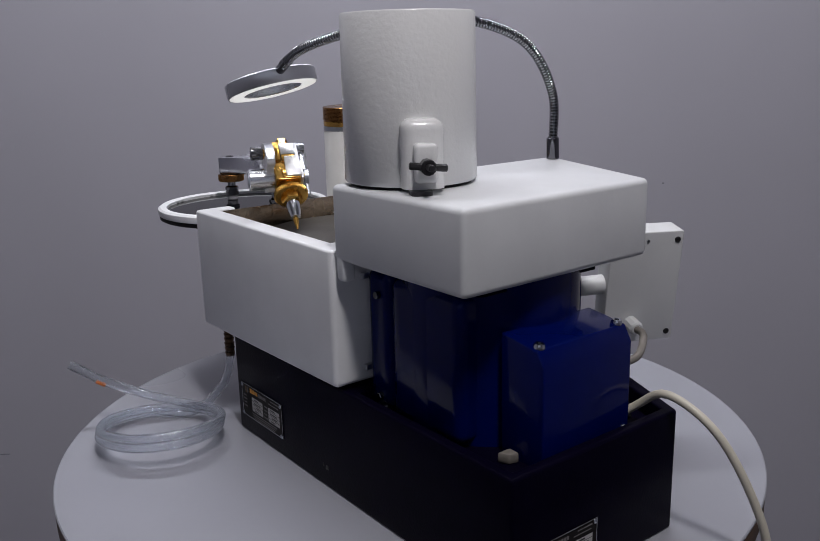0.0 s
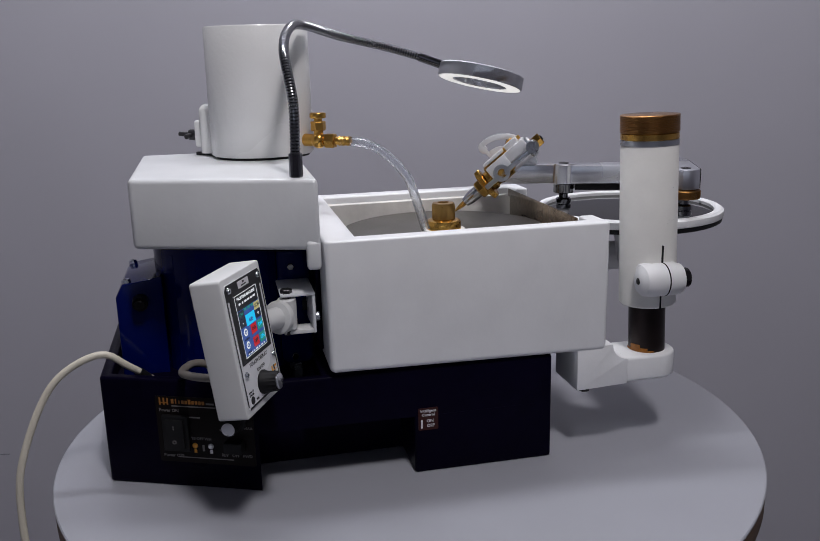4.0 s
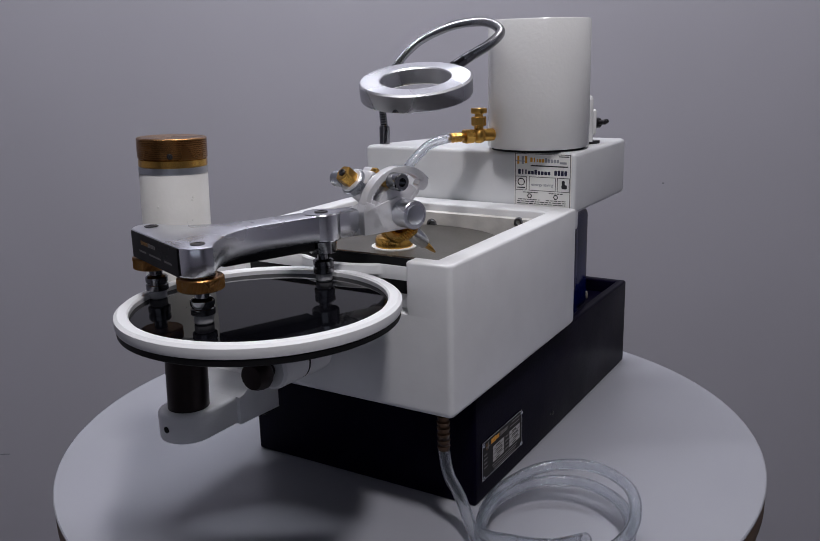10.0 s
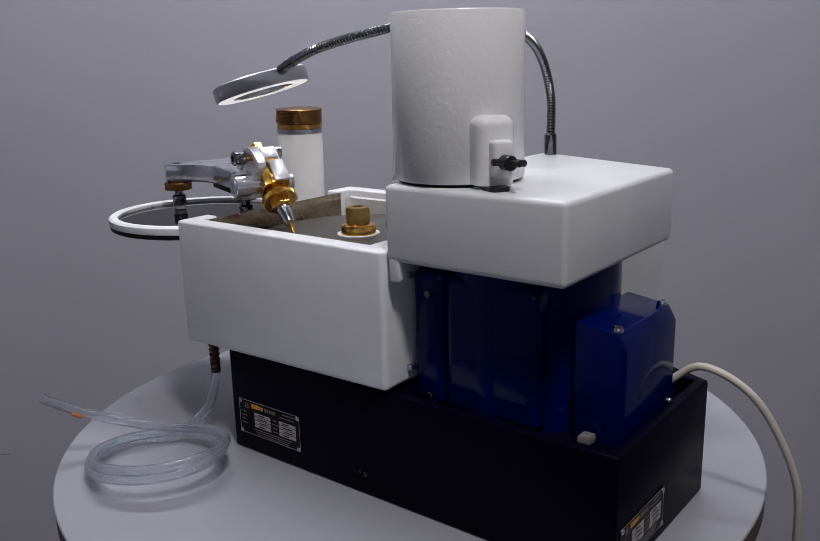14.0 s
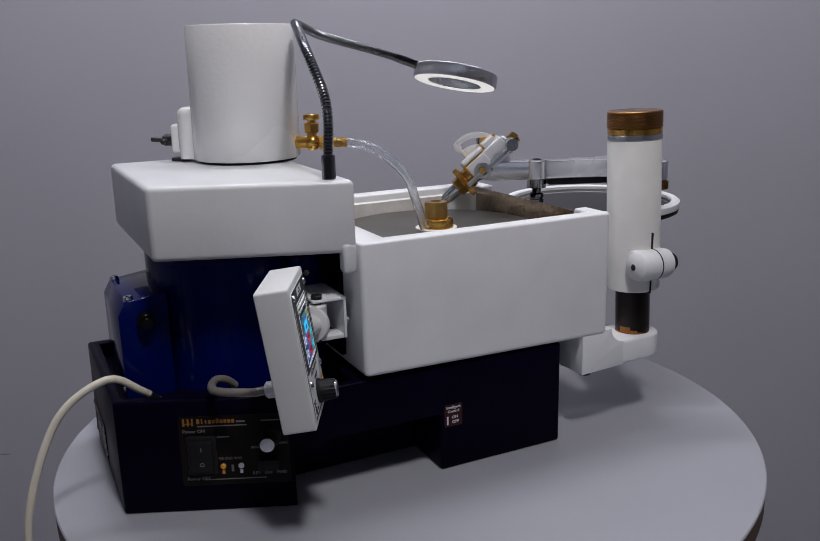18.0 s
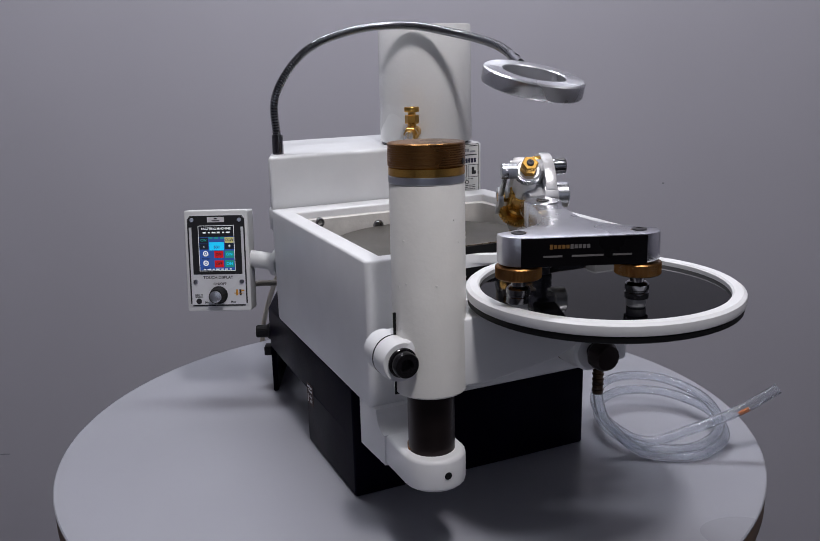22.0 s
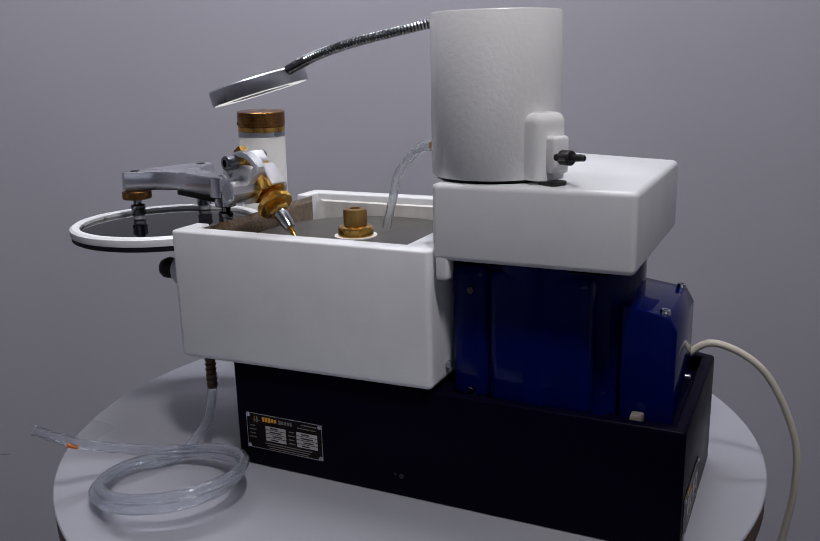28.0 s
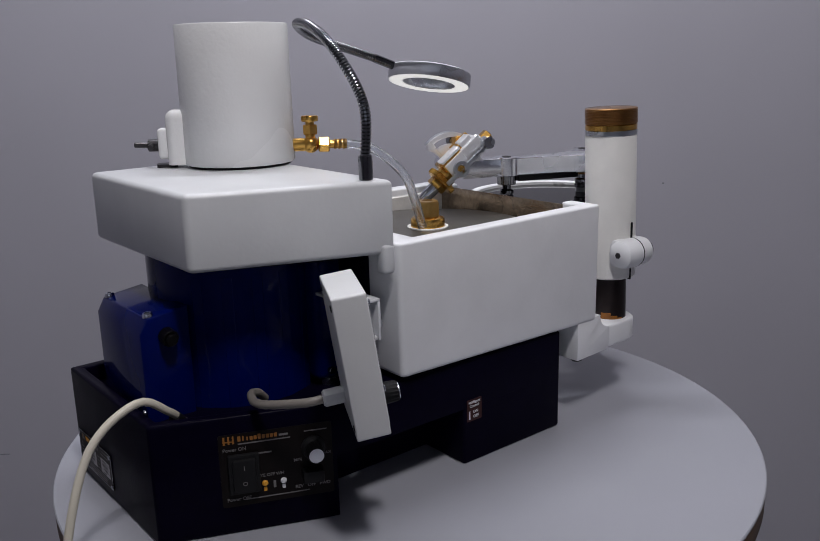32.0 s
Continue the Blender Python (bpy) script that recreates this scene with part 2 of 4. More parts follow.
def sweep(path, r, n=12, bm=None, wave=0.0, hollow=0.0, every=2):
    """A tube along a path; wave: one ring in so many is thinner by it; hollow: an inner skin of that radius."""
    bm = bm or bmesh.new()
    skins = []
    for rad in (r, hollow) if hollow else (r,):
        rings, ref = [], None
        for i, p in enumerate(path):
            t = (path[min(i + 1, len(path) - 1)] - path[max(i - 1, 0)]).normalized()
            if ref is None:
                ref = t.orthogonal().normalized()
            ref = (ref - t * ref.dot(t)).normalized()
            s = t.cross(ref)
            q = rad - (wave if i % every == 0 else 0)
            rings.append([bm.verts.new(p + q * (math.cos(2 * math.pi * k / n) * ref + math.sin(2 * math.pi * k / n) * s)) for k in range(n)])
        for a, b in zip(rings, rings[1:]):
            for k in range(n):
                bm.faces.new((a[k], a[(k + 1) % n], b[(k + 1) % n], b[k]))
        skins.append(rings)
    for end in (0, -1):
        if hollow:
            for k in range(n):
                j = (k + 1) % n
                bm.faces.new((skins[0][end][k], skins[0][end][j], skins[1][end][j], skins[1][end][k]))
        else:
            bm.faces.new(skins[0][end])
    return bm


def letters(text, size, m, mat, parent, name="lettering", squash=1.0):
    """Words as a thin mesh; m places their centre, x to the right and y up, in millimetres."""
    cu = bpy.data.curves.new("letters", "FONT")
    cu.offset = size * 0.018
    cu.body, cu.size, cu.align_x, cu.align_y, cu.extrude, cu.resolution_u = text, size, "CENTER", "CENTER", 0.08, 2
    ob = new("letters", cu)
    me = bpy.data.meshes.new_from_object(ob.evaluated_get(bpy.context.evaluated_depsgraph_get()))
    bpy.data.objects.remove(ob)
    bpy.data.curves.remove(cu)
    me.transform(Matrix.Scale(MM, 4) @ m @ Matrix.Diagonal((squash, 1, 1, 1)))
    me.transform(Matrix.Translation(-Vector(base_of(parent))))
    me.materials.clear()
    me.materials.append(mat)
    ob = new(name, me)
    ob.parent = parent
    return ob


def sheet(name, x, y, w, h, m, mat, parent, lift=0.1, thick=0.15, label="", r=0.0):
    """A thin plate centred at x, y of the pose m."""
    if r:
        bm = prism(rounded(x - w / 2, x + w / 2, y - h / 2, y + h / 2, r, 3), lift, lift + thick, None, m)
    else:
        bm = box(x - w / 2, x + w / 2, y - h / 2, y + h / 2, lift, lift + thick, 0, None, m)
    return part(name, bm, mat, parent, label)


# ---- room ----


def slab(name, x0, x1, y0, y1, z0, z1, mat, r=0.0):
    bm = box(x0, x1, y0, y1, z0, z1)
    if r:
        bevel(bm, r)
    me = bpy.data.meshes.new(name)
    bmesh.ops.recalc_face_normals(bm, faces=bm.faces)
    bm.to_mesh(me)
    bm.free()
    me.materials.append(mat)
    return tagged(new(name, me), kind="structure")


WY = 0.72
wall = slab("wall_north", -2.2, 2.2, WY, WY + 0.05, -0.78, 1.75, WALL)
for nm, x, z, w, h in (("scuff", 0.468, 0.1255, 0.0035, 0.0025), ("scratch", -0.783, -0.370, 0.018, 0.0016)):
    sc = slab(nm, x - w / 2, x + w / 2, WY - 0.0006, WY, z - h / 2, z + h / 2, SMUDGE)
    sc.parent = wall
slab("wall_east", 2.2, 2.25, -3.2, WY + 0.05, -0.78, 1.75, WALL)
slab("wall_west", -2.25, -2.2, -3.2, WY + 0.05, -0.78, 1.75, WALL)
# unseen wall behind the camera; its opening is added to let in the fill light
south = slab("wall_south", -2.2, 2.2, -3.25, -3.2, -0.78, 0.35, WALL)
for x0, x1, z0, z1 in ((-2.2, -1.65, 0.35, 1.55), (1.15, 2.2, 0.35, 1.55), (-2.2, 2.2, 1.55, 1.75)):
    slab("wall_piece", x0, x1, -3.25, -3.2, z0, z1, WALL).parent = south
slab("floor", -2.25, 2.25, -3.25, WY + 0.05, -0.83, -0.78, FLOOR)
slab("ceiling", -2.25, 2.25, -3.25, WY + 0.05, 1.75, 1.8, CEIL)

# ---- turntable ----
table = thing("turntable", 0, 0, -18, "round white laminate turntable with a brown edge", "turntable")
part("top", lathe([(0, -6), (332.5, -6), (334, -4.5), (334, -3), (333, -2), (0, -2)], None, 160), TABLE, table)
part("edge_band", lathe([(0, -26), (332, -26), (333.4, -24), (333.4, -6.2), (0, -6.2)], None, 160), EDGE, table, "brown wood edge band")
stand = thing("pedestal", 0, 0, -780, "dark round pedestal under the turntable", "stand", moves=False)
part("column", lathe([(0, -755), (60, -755), (60, -26), (0, -26)], None, 40), DARK, stand)
part("foot", lathe([(0, -780), (240, -780), (240, -765), (60, -750), (0, -750)], None, 60), DARK, stand)

# ---- faceting machine: housing, tray, cover, motor ----
mach = thing("faceting_machine", -60, 20, 0, "white gem faceting machine with black base and blue motor", "machine")

BASE = [(-282, 131), (-282, -41), (-152, -97), (-17, -99.5), (111, -100.5), (111, 131)]
# the lower shell is hollow along the slanted side and open towards the recess
bm = prism([(-282, 131), (-282, -41), (-152, -97), (-152, -91), (-262, -43.5), (-262, -5), (-152, -46), (-17, -46), (-17, -100),
            (111, -100.5), (111, 131)], -2, 52)
bevel(bm, 2.5, 3, lambda e: e.verts[0].co.z + e.verts[1].co.z < 90 and max(abs(v.co.x + 157) + abs(v.co.y + 66) for v in e.verts) > 90)
IN = [(-272, 121), (-272, -34), (-149, -87), (-96, -89), (-96, 0), (-96, 121)]
GAP = [(-104, -57), (-104, -84), (-150, -82), (-236, -42), (-250, -24), (-240, -14), (-190, -33), (-150, -54)]
lo = [bm.verts.new((x, y, 52)) for x, y in BASE]
hi = [bm.verts.new((x, y, 97)) for x, y in BASE]
up = [bm.verts.new((x, y, 97)) for x, y in IN]
dn = [bm.verts.new((x, y, 82)) for x, y in IN]
for i in range(6):
    j = (i + 1) % 6
    bm.faces.new((lo[i], lo[j], hi[j], hi[i]))
    bm.faces.new((hi[i], hi[j], up[j], up[i]))
    bm.faces.new((up[i], up[j], dn[j], dn[i]))
gap_lo = [bm.verts.new((x, y, 52)) for x, y in GAP]
gap_hi = [bm.verts.new((x, y, 82)) for x, y in GAP]
for i in range(8):
    j = (i + 1) % 8
    bm.faces.new((gap_lo[i], gap_lo[j], gap_hi[j], gap_hi[i]))
for rim, gap in ((dn, gap_hi), (lo, gap_lo)):
    for tri in tessellate_polygon([[v.co for v in rim], [v.co for v in gap]]):
        bm.faces.new([(rim + gap)[k] for k in tri])
bevel(bm, 2.5, 3, lambda e: min(v.co.z for v in e.verts) > 51 and max(v.co.z for v in e.verts) > 90)
housing = part("base_housing", bm, BLACK, mach, "black painted steel base housing")

TX0, TX1, TY0, TY1, TZ0, TZ1 = -89, 162.5, -104, 139, 101, 215
bm = box(TX0, TX1, TY0, TY1, TZ0, 174)
bevel(bm, 5, 4, lambda e: min(v.co.z for v in e.verts) < 150 or abs(e.verts[0].co.z - e.verts[1].co.z) > 20)
for v in bm.verts:
    if v.co.z < 130:
        v.co.z -= 4.2 * (v.co.x - TX0) / (TX1 - TX0)
top = [f for f in bm.faces if f.normal.z > 0.99 and f.calc_center_median().z > 173]
bmesh.ops.delete(bm, geom=top, context="FACES")
C = [(162.5, 101), (162.5, 139), (-89, 139), (-89, -104), (162.5, -104), (162.5, -66), (148, -66), (148, -87), (-61, -87), (-61, 120),
     (148, 120), (148, 101)]
cm = prism(C, 174, TZ1)
bevel(cm, 5, 4, lambda e: abs(e.verts[0].co.z - e.verts[1].co.z) > 20 and e.verts[0].co.x in (162.5, -89) and abs(e.verts[0].co.y) > 102)
bevel(cm, 2.2, 3, lambda e: min(v.co.z for v in e.verts) > 214 or (abs(e.verts[0].co.z - e.verts[1].co.z) > 20 and abs(abs(e.verts[0].co.y - 17.5) - 83.5) < 0.1))
tmp = bpy.data.meshes.new("tmp")
cm.to_mesh(tmp)
cm.free()
bm.from_mesh(tmp)
bpy.data.meshes.remove(tmp)
# ledge under the opening, inner walls and floor
box(148, 162, -66, 101, 168, 174, 0, bm)
tray = part("splash_tray", bm, WHITE, mach, "white powder-coated splash tray")
bm = bmesh.new()
rings = []
for x0, x1, y0, y1, r, z in ((-60.7, 147.7, -86.7, 119.7, 3, 207.5), (-58, 145.5, -84, 117, 10, 206), (-58, 145.5, -84, 117, 10, 112)):
    rings.append([bm.verts.new((x, y, z)) for x, y in rounded(x0, x1, y0, y1, r)])
for a, b in zip(rings, rings[1:]):
    for i in range(len(a)):
        j = (i + 1) % len(a)
        if not (a[i].co.x > 145 and a[j].co.x > 145):
            bm.faces.new((a[i], a[j], b[j], b[i]))
bm.faces.new(rings[-1])
part("inner_lining", bm, INNER, tray, "stained inner walls of the tray")
bm = bmesh.new()
arc = [(math.cos(radians(t)), math.sin(radians(t))) for t in range(-36, 37, 3)]
lip_out = [(149.4, -66), (149.4, -9), *[(max(92 + 69 * c, 149.4), 33 + 69 * n) for c, n in arc], (149.4, 75), (149.4, 101)]
lip_in = [(147.6, -66), (147.6, -6), *[(max(92 + 64.5 * c, 147.6), 33 + 64.5 * n) for c, n in arc], (147.6, 72), (147.6, 101)]
lip_rings = [[bm.verts.new((x, y, z)) for x, y, z in ((*o, 199), (*o, 205.6), (o[0] * 0.75 + q[0] * 0.25, o[1] * 0.75 + q[1] * 0.25, 206.6),
                                                   (o[0] * 0.25 + q[0] * 0.75, o[1] * 0.25 + q[1] * 0.75, 206.6), (*q, 205.6), (*q, 199))]
             for o, q in zip(lip_out, lip_in)]
for a, b in zip(lip_rings, lip_rings[1:]):
    for k in range(6):
        bm.faces.new((a[k], a[(k + 1) % 6], b[(k + 1) % 6], b[k]))
for ring in (lip_rings[0], lip_rings[-1]):
    bm.faces.new(ring)
part("splash_lip", bm, WHITE, tray, "curved white lip in the tray's opening")
part("opening_wall", box(147.6, 149.4, -66, 101, 174, 199), WHITE, tray)
# raised black strip stands in for the shaded slot below the lip
part("slot_shade", box(149.5, 150.1, -60, 98, 186, 196), RUBBER, tray, "dark strip put in for the shade under the lip")
part("lip_floor", prism([(146, -9), *[(92 + 65 * c, 33 + 65 * n) for c, n in arc], (146, 75)], 190, 192), RUBBER, tray, "black floor behind the lip")
part("splash_plate", box(145, 146, -70, 116, 184, 213.5, 0.2), GALV, tray, "spattered grey sheet metal guard")
part("plate_backing", box(146.1, 147.4, -66, 101, 178, 212.6, 0.2), RUBBER, tray, "black back of the guard")
part("bolt", screw((-58, -2.6, 194), (1, 0, 0), 5.6, 3.2), NECK, tray)
for y, z in ((-64, 203), (92, 203)):
    part("bolt", screw((-60.4, y, z), (1, 0, 0), 5, 4), NECK, tray)

COVER = [(-242.5, 136), (-241.5, -49), (-91.5, -103.5), (-90, 136)]
cover = part("drive_cover", bevel(prism(COVER, 208, 267), 4.5, 4), COVER_PAINT, mach, "white powder-coated drive cover")

for y0, y1 in ((-103, -91), (124, 135.5)):
    part("cover_lip", box(-103, -91.6, y0, y1, 192, 216, 3, seg=3), COVER_PAINT, cover, "rounded end of the cover's flange")

# motor: round body with cooling ribs, flange and terminal box
MX, MY = -163, 41
prof = [(0, 66), (66, 66), (70, 70), (70, 207), (0, 207)]
motor = part("motor", lathe(prof, Matrix.Translation((MX, MY, 0)), 64), BLUE, mach, "blue enamelled electric motor")
part("flange_plate", bevel(prism([(-222, 100), (-222, -14), (-120, -56), (-96, -56), (-96, 106), (-216, 106)], 199, 207.9), 1, 2), BLACK, mach, "black motor flange plate")
for k in range(11, 18):
    m = Matrix.Translation((MX, MY, 0)) @ Matrix.Rotation(radians(20 * k), 4, "Z")
    part("rib", box(68, 70.3, -4.5, 4.5, 74, 192, 0.3, None, m, 1), BLUE, motor)
bm = prism([(-225, 68), (-266, 68), (-266, 156), (-259.5, 167.5), (-225, 172.5)], -4, 87, None,
           Matrix(((1, 0, 0, 0), (0, 0, 1, 0), (0, 1, 0, 0), (0, 0, 0, 1))))
part("terminal_box", bevel(bm, 1.4, 3), BLUE, motor, "blue terminal box with bevelled lid")
for y in (2, 81.5):
    part("screw", screw((-256, y, 167.8), (-0.14, 0, 1), 4.2, 3.4), CHROME, motor, "bright steel lid screw")
for y, z in ((2, 90), (44, 76)):
    part("screw", screw((-266, y, z), (-1, 0, 0), 2.5, 1.5), STEEL, motor)
part("wedge", bevel(prism([(-246, 89), (-244, 97), (-236, 101), (-236, 89)], 82, 90), 1.5, 2), GREYCORD, motor, "grey-beige plastic wedge beside the terminal box")
for x, y in ((-110, 108), (-110, -26)):
    part("mounting_nut", hexa((x, y, 81), (x, y, 88), 7), STEEL, motor)
# flat-sided fan housing on the side away from the control box
part("fan_housing", box(-208, -124.4, 41, 110.5, 84, 197, 9, seg=5), BLUE, motor, "flat-sided blue fan housing")
# broad foot by which the motor is bolted to the tray
part("motor_foot", box(-124, -93.6, -32, 110, 86, 199, 8, seg=4), BLUE, motor, "blue cast motor foot")
for z in (180, 96):
    part("flange_bolt", hexa((-112, 109.8, z), (-112, 114, z), 3.2), SMOKE, motor)
    part("flange_bolt", hexa((-112, -36, z), (-112, -31.8, z), 3.2), SMOKE, motor)
part("cable_gland", rod((-245, -3.5, 152), (-245, -13, 150.5), 7, 10), ANODISED, motor, "black cable gland")
part("gland_nut", rod((-245, -13, 150.5), (-245, -16, 150), 5, 16), ANODISED, motor)
part("spacer", box(-94, -89, 106, 112, 112, 117, 1), STEEL, motor)
part("spacer", box(-94, -89, 106, 112, 189, 194, 1), STEEL, motor)
# black sheet over the tray's white back wall, behind motor and bracket
part("tray_back_plate", box(-93.4, -89.1, -64, 92, 110, 207, 1), BLACK, mach, "black plate on the tray's back wall")

# ---- plates, stickers and controls on the base ----
def rating(m, parent, w, h):
    """A dark riveted plate with a gold title, white fields and rows of unreadable print."""
    pl = sheet("rating_plate", 0, 0, w, h, m, PLATE, parent, 0.05, 0.7, "dark rating plate with white fields")
    for x, y, ww, hh in ((0, h / 2 - 0.3, w, 0.5), (0, -h / 2 + 0.3, w, 0.5), (w / 2 - 0.3, 0, 0.5, h), (-w / 2 + 0.3, 0, 0.5, h)):
        sheet("border", x, y, ww, hh, m, STEEL, parent, 0.78, 0.1)
    for k in range(5):
        sheet("title_bar", w * (-0.27 + 0.04 * k), h * 0.36, w * 0.032, h * (0.13 if k in (0, 1, 2) else 0.1), m, GOLDINK, parent, 0.8)
        sheet("title_bar", w * (-0.05 + 0.037 * k), h * 0.355, w * 0.028, h * (0.12 if k == 0 else 0.09), m, DIMINK, parent, 0.8)
    sheet("emblem", -w * 0.39, h * 0.33, w * 0.018, h * 0.17, m, DIMGOLD, parent, 0.8)
    sheet("emblem", -w * 0.355, h * 0.33, w * 0.018, h * 0.17, m, DIMINK, parent, 0.8)
    sheet("emblem", -w * 0.365, h * 0.31, w * 0.09, h * 0.02, m, DIMINK, parent, 0.9)
    for k in range(4):
        for x in (-0.11, 0.30):
            sheet("field", w * x, h * (0.14 - 0.11 * k), w * 0.27, h * 0.09, m, FIELD, parent, 0.8)
            sheet("print_bar", w * (x + 0.02 * (k % 3) - 0.02), h * (0.14 - 0.11 * k), w * (0.1 + 0.03 * ((k * 2) % 3)), h * 0.035, m, INK, parent, 1.0)
        for x in (-0.42, 0.1):
            sheet("print_bar", w * x, h * (0.14 - 0.11 * k), w * (0.07 + 0.02 * (k % 2)), h * 0.03, m, DIMINK, parent, 0.8)
    for k in range(3):
        sheet("print_bar", w * 0.05, h * (-0.31 - 0.065 * k), w * (0.62 - 0.05 * k), h * 0.025, m, DIMINK, parent, 0.8)
    sheet("print_bar", w * 0.33, h * 0.4, w * 0.2, h * 0.03, m, DIMINK, parent, 0.8)
    sheet("print_bar", w * 0.3, h * 0.3, w * 0.24, h * 0.025, m, DIMINK, parent, 0.8)
    for x in (-1, 1):
        for y in (-1, 1):
            p = m @ Vector((x * (w / 2 - 2.2), y * (h / 2 - 2.2), 0.7))
            part("screw", screw(p, m.to_3x3().col[2], 2.1, 1.1), CHROME, parent)


rating(frame_of((60, 131, 33), (-1, 0, 0), (0, 0, 1)), housing, 80, 34)
rating(frame_of((-282, 86, 25), (0, -1, 0), (0, 0, 1)), housing, 76, 32)
part("screw", screw((-56, 131, 17), (0, 1, 0), 2.2, 0.8), DARK, housing)
part("screw", screw((-50, 131, 18), (0, 1, 0), 1.2, 0.6), DARK, housing)

SW = frame_of((-4.5, -100.1, 49), (1, 0, 0), (0, 0, 1))
sheet("switch_sticker", 0, 0, 18, 21, SW, REDPLATE, housing, 0.05, 0.2, "small dark red switch sticker", 1)
letters("Intelligent", 3.6, SW @ pose(0, 7.6, 0.3), WHITEINK, housing)
letters("Control", 3.6, SW @ pose(0, 3.8, 0.3), WHITEINK, housing)
letters("ON", 4, SW @ pose(1.5, -2, 0.3), WHITEINK, housing)
letters("OFF", 4, SW @ pose(2, -6.6, 0.3), WHITEINK, housing)
sheet("switch_slot", -6, -4.5, 1.6, 8, SW, WHITEINK, housing, 0.3)

CP = frame_of((-281, -41, 0), (129, -56, 0), (0, 0, 1))
sheet("control_panel", 93, 52, 88, 61, CP, PLATE, housing, 0.05, 0.5, "dark printed control panel", 2)
for k in range(10):
    cap_h = 4.2 if k in (0, 1, 5) else 3.2
    sheet("title_bar", 65 + 3.1 * k, 76 + cap_h / 2, 1.2 if k in (1, 2) else 2.4, cap_h, CP, AMBER, housing, 0.6, 0.15, "", 0.5)
sheet("title_bar", 99, 77, 7, 1.6, CP, DIMINK, housing, 0.6)
for x, w, h in ((53.4, 1.5, 6.5), (57, 1.5, 6.5), (60.4, 1.3, 6.5)):
    sheet("emblem", x, 77.6, w, h, CP, AMBER, housing, 0.6)
sheet("emblem", 56.8, 76.4, 8.5, 0.8, CP, AMBER, housing, 0.65)
sheet("print_bar", 84, 73.8, 40, 1, CP, DIMINK, housing, 0.6)
sheet("print_bar", 124, 77, 18, 1, CP, DIMINK, housing, 0.6)
letters("Power ON", 4, CP @ pose(61, 69.5, 0.6), DIMINK, housing)
letters("Power OFF", 4, CP @ pose(62, 27.5, 0.6), DIMINK, housing)
letters("YE OFF WH", 3.6, CP @ pose(88.5, 44.5, 0.6), DIMINK, housing)
letters("MIN", 3.4, CP @ pose(109, 53.5, 0.6), DIMINK, housing)
letters("MAX", 3.4, CP @ pose(132, 56.5, 0.6), DIMINK, housing)
letters("REV   OFF   FWD", 3.8, CP @ pose(120, 30.5, 0.6), DIMINK, housing)
sheet("print_bar", 84, 64, 10, 1.2, CP, DIMINK, housing, 0.6)
sheet("print_bar", 92, 26.5, 50, 0.9, CP, DIMINK, housing, 0.6)
part("rocker_switch", box(55, 79, 33, 66, 0.4, 4.5, 1.2, None, CP), RUBBER, housing, "black rocker switch")
part("rocker", box(58, 76, 36, 63, 4, 7.5, 1.4, None, CP), RUBBER, housing)
letters("O", 5, CP @ pose(67, 43, 7.6), DIMINK, housing)
letters("I", 5, CP @ pose(67, 56, 7.6), DIMINK, housing)
for x, mt in ((82.5, GOLDINK), (97, WHITEINK)):
    part("indicator", lathe([(2.4, 0.5), (2.5, 1.2), (1.8, 2.2), (0, 2.5)], CP @ pose(x, 38, 0), 16), mt, housing)
    sheet("indicator_stem", x, 33, 2.4, 3.5, CP, mt, housing, 0.6)
sheet("indicator_stem", 90, 36, 2, 6, CP, DIMINK, housing, 0.6)
part("toggle_switch", box(112, 128, 36, 46, 0.4, 10, 1, None, CP), RUBBER, housing, "black three-way switch")
part("speed_knob", lathe([(9.5, 0.5), (9.5, 3), (7.2, 6), (7, 17), (6.4, 18)], CP @ pose(121.5, 63, 0), 0, None, 20, 0.7, (3,)), RUBBER, housing, "black ribbed knob")
part("knob_cap", lathe([(5.8, 17.7), (5.8, 18.4), (0, 18.5)], CP @ pose(121.5, 63, 0), 24), ALU, housing, "bright metal knob cap")

# ---- sticker on the drive cover ----
LB = frame_of((-90, 102.7, 239.5), (0, 1, 0), (0, 0, 1))
sheet("sticker", 0, 0, 59, 52, LB, PAPER, cover, 0.05, 0.25, "white printed sticker", 2)
for x, y, w, h in ((0, 25.3, 57, 0.5), (0, -25.3, 57, 0.5), (28.3, 0, 0.5, 50.5), (-28.3, 0, 0.5, 50.5)):
    sheet("border", x, y, w, h, LB, INK, cover, 0.35)
for x, w in ((-25.2, 2.0), (-20.4, 2.0)):
    sheet("emblem", x, 19, w, 7.5, LB, GOLDINK if x < -23 else GREYINK, cover, 0.35)
sheet("emblem", -22.8, 18, 10, 0.8, LB, GREYINK, cover, 0.4)
sheet("emblem", -17, 19.5, 2.2, 7, LB, GOLDINK, cover, 0.35)
for k in range(10):
    cap_h = 4.4 if k in (0, 1, 5) else 3.2
    sheet("title_bar", -11.4 + 3 * k, 17.4 + cap_h / 2, 1.1 if k in (1, 2) else 2.4, cap_h, LB, GOLDINK if k < 5 else GREYINK, cover, 0.35, 0.15, "", 0.5)
sheet("title_bar", 21, 17.5, 7, 2, LB, GREYINK, cover, 0.35)
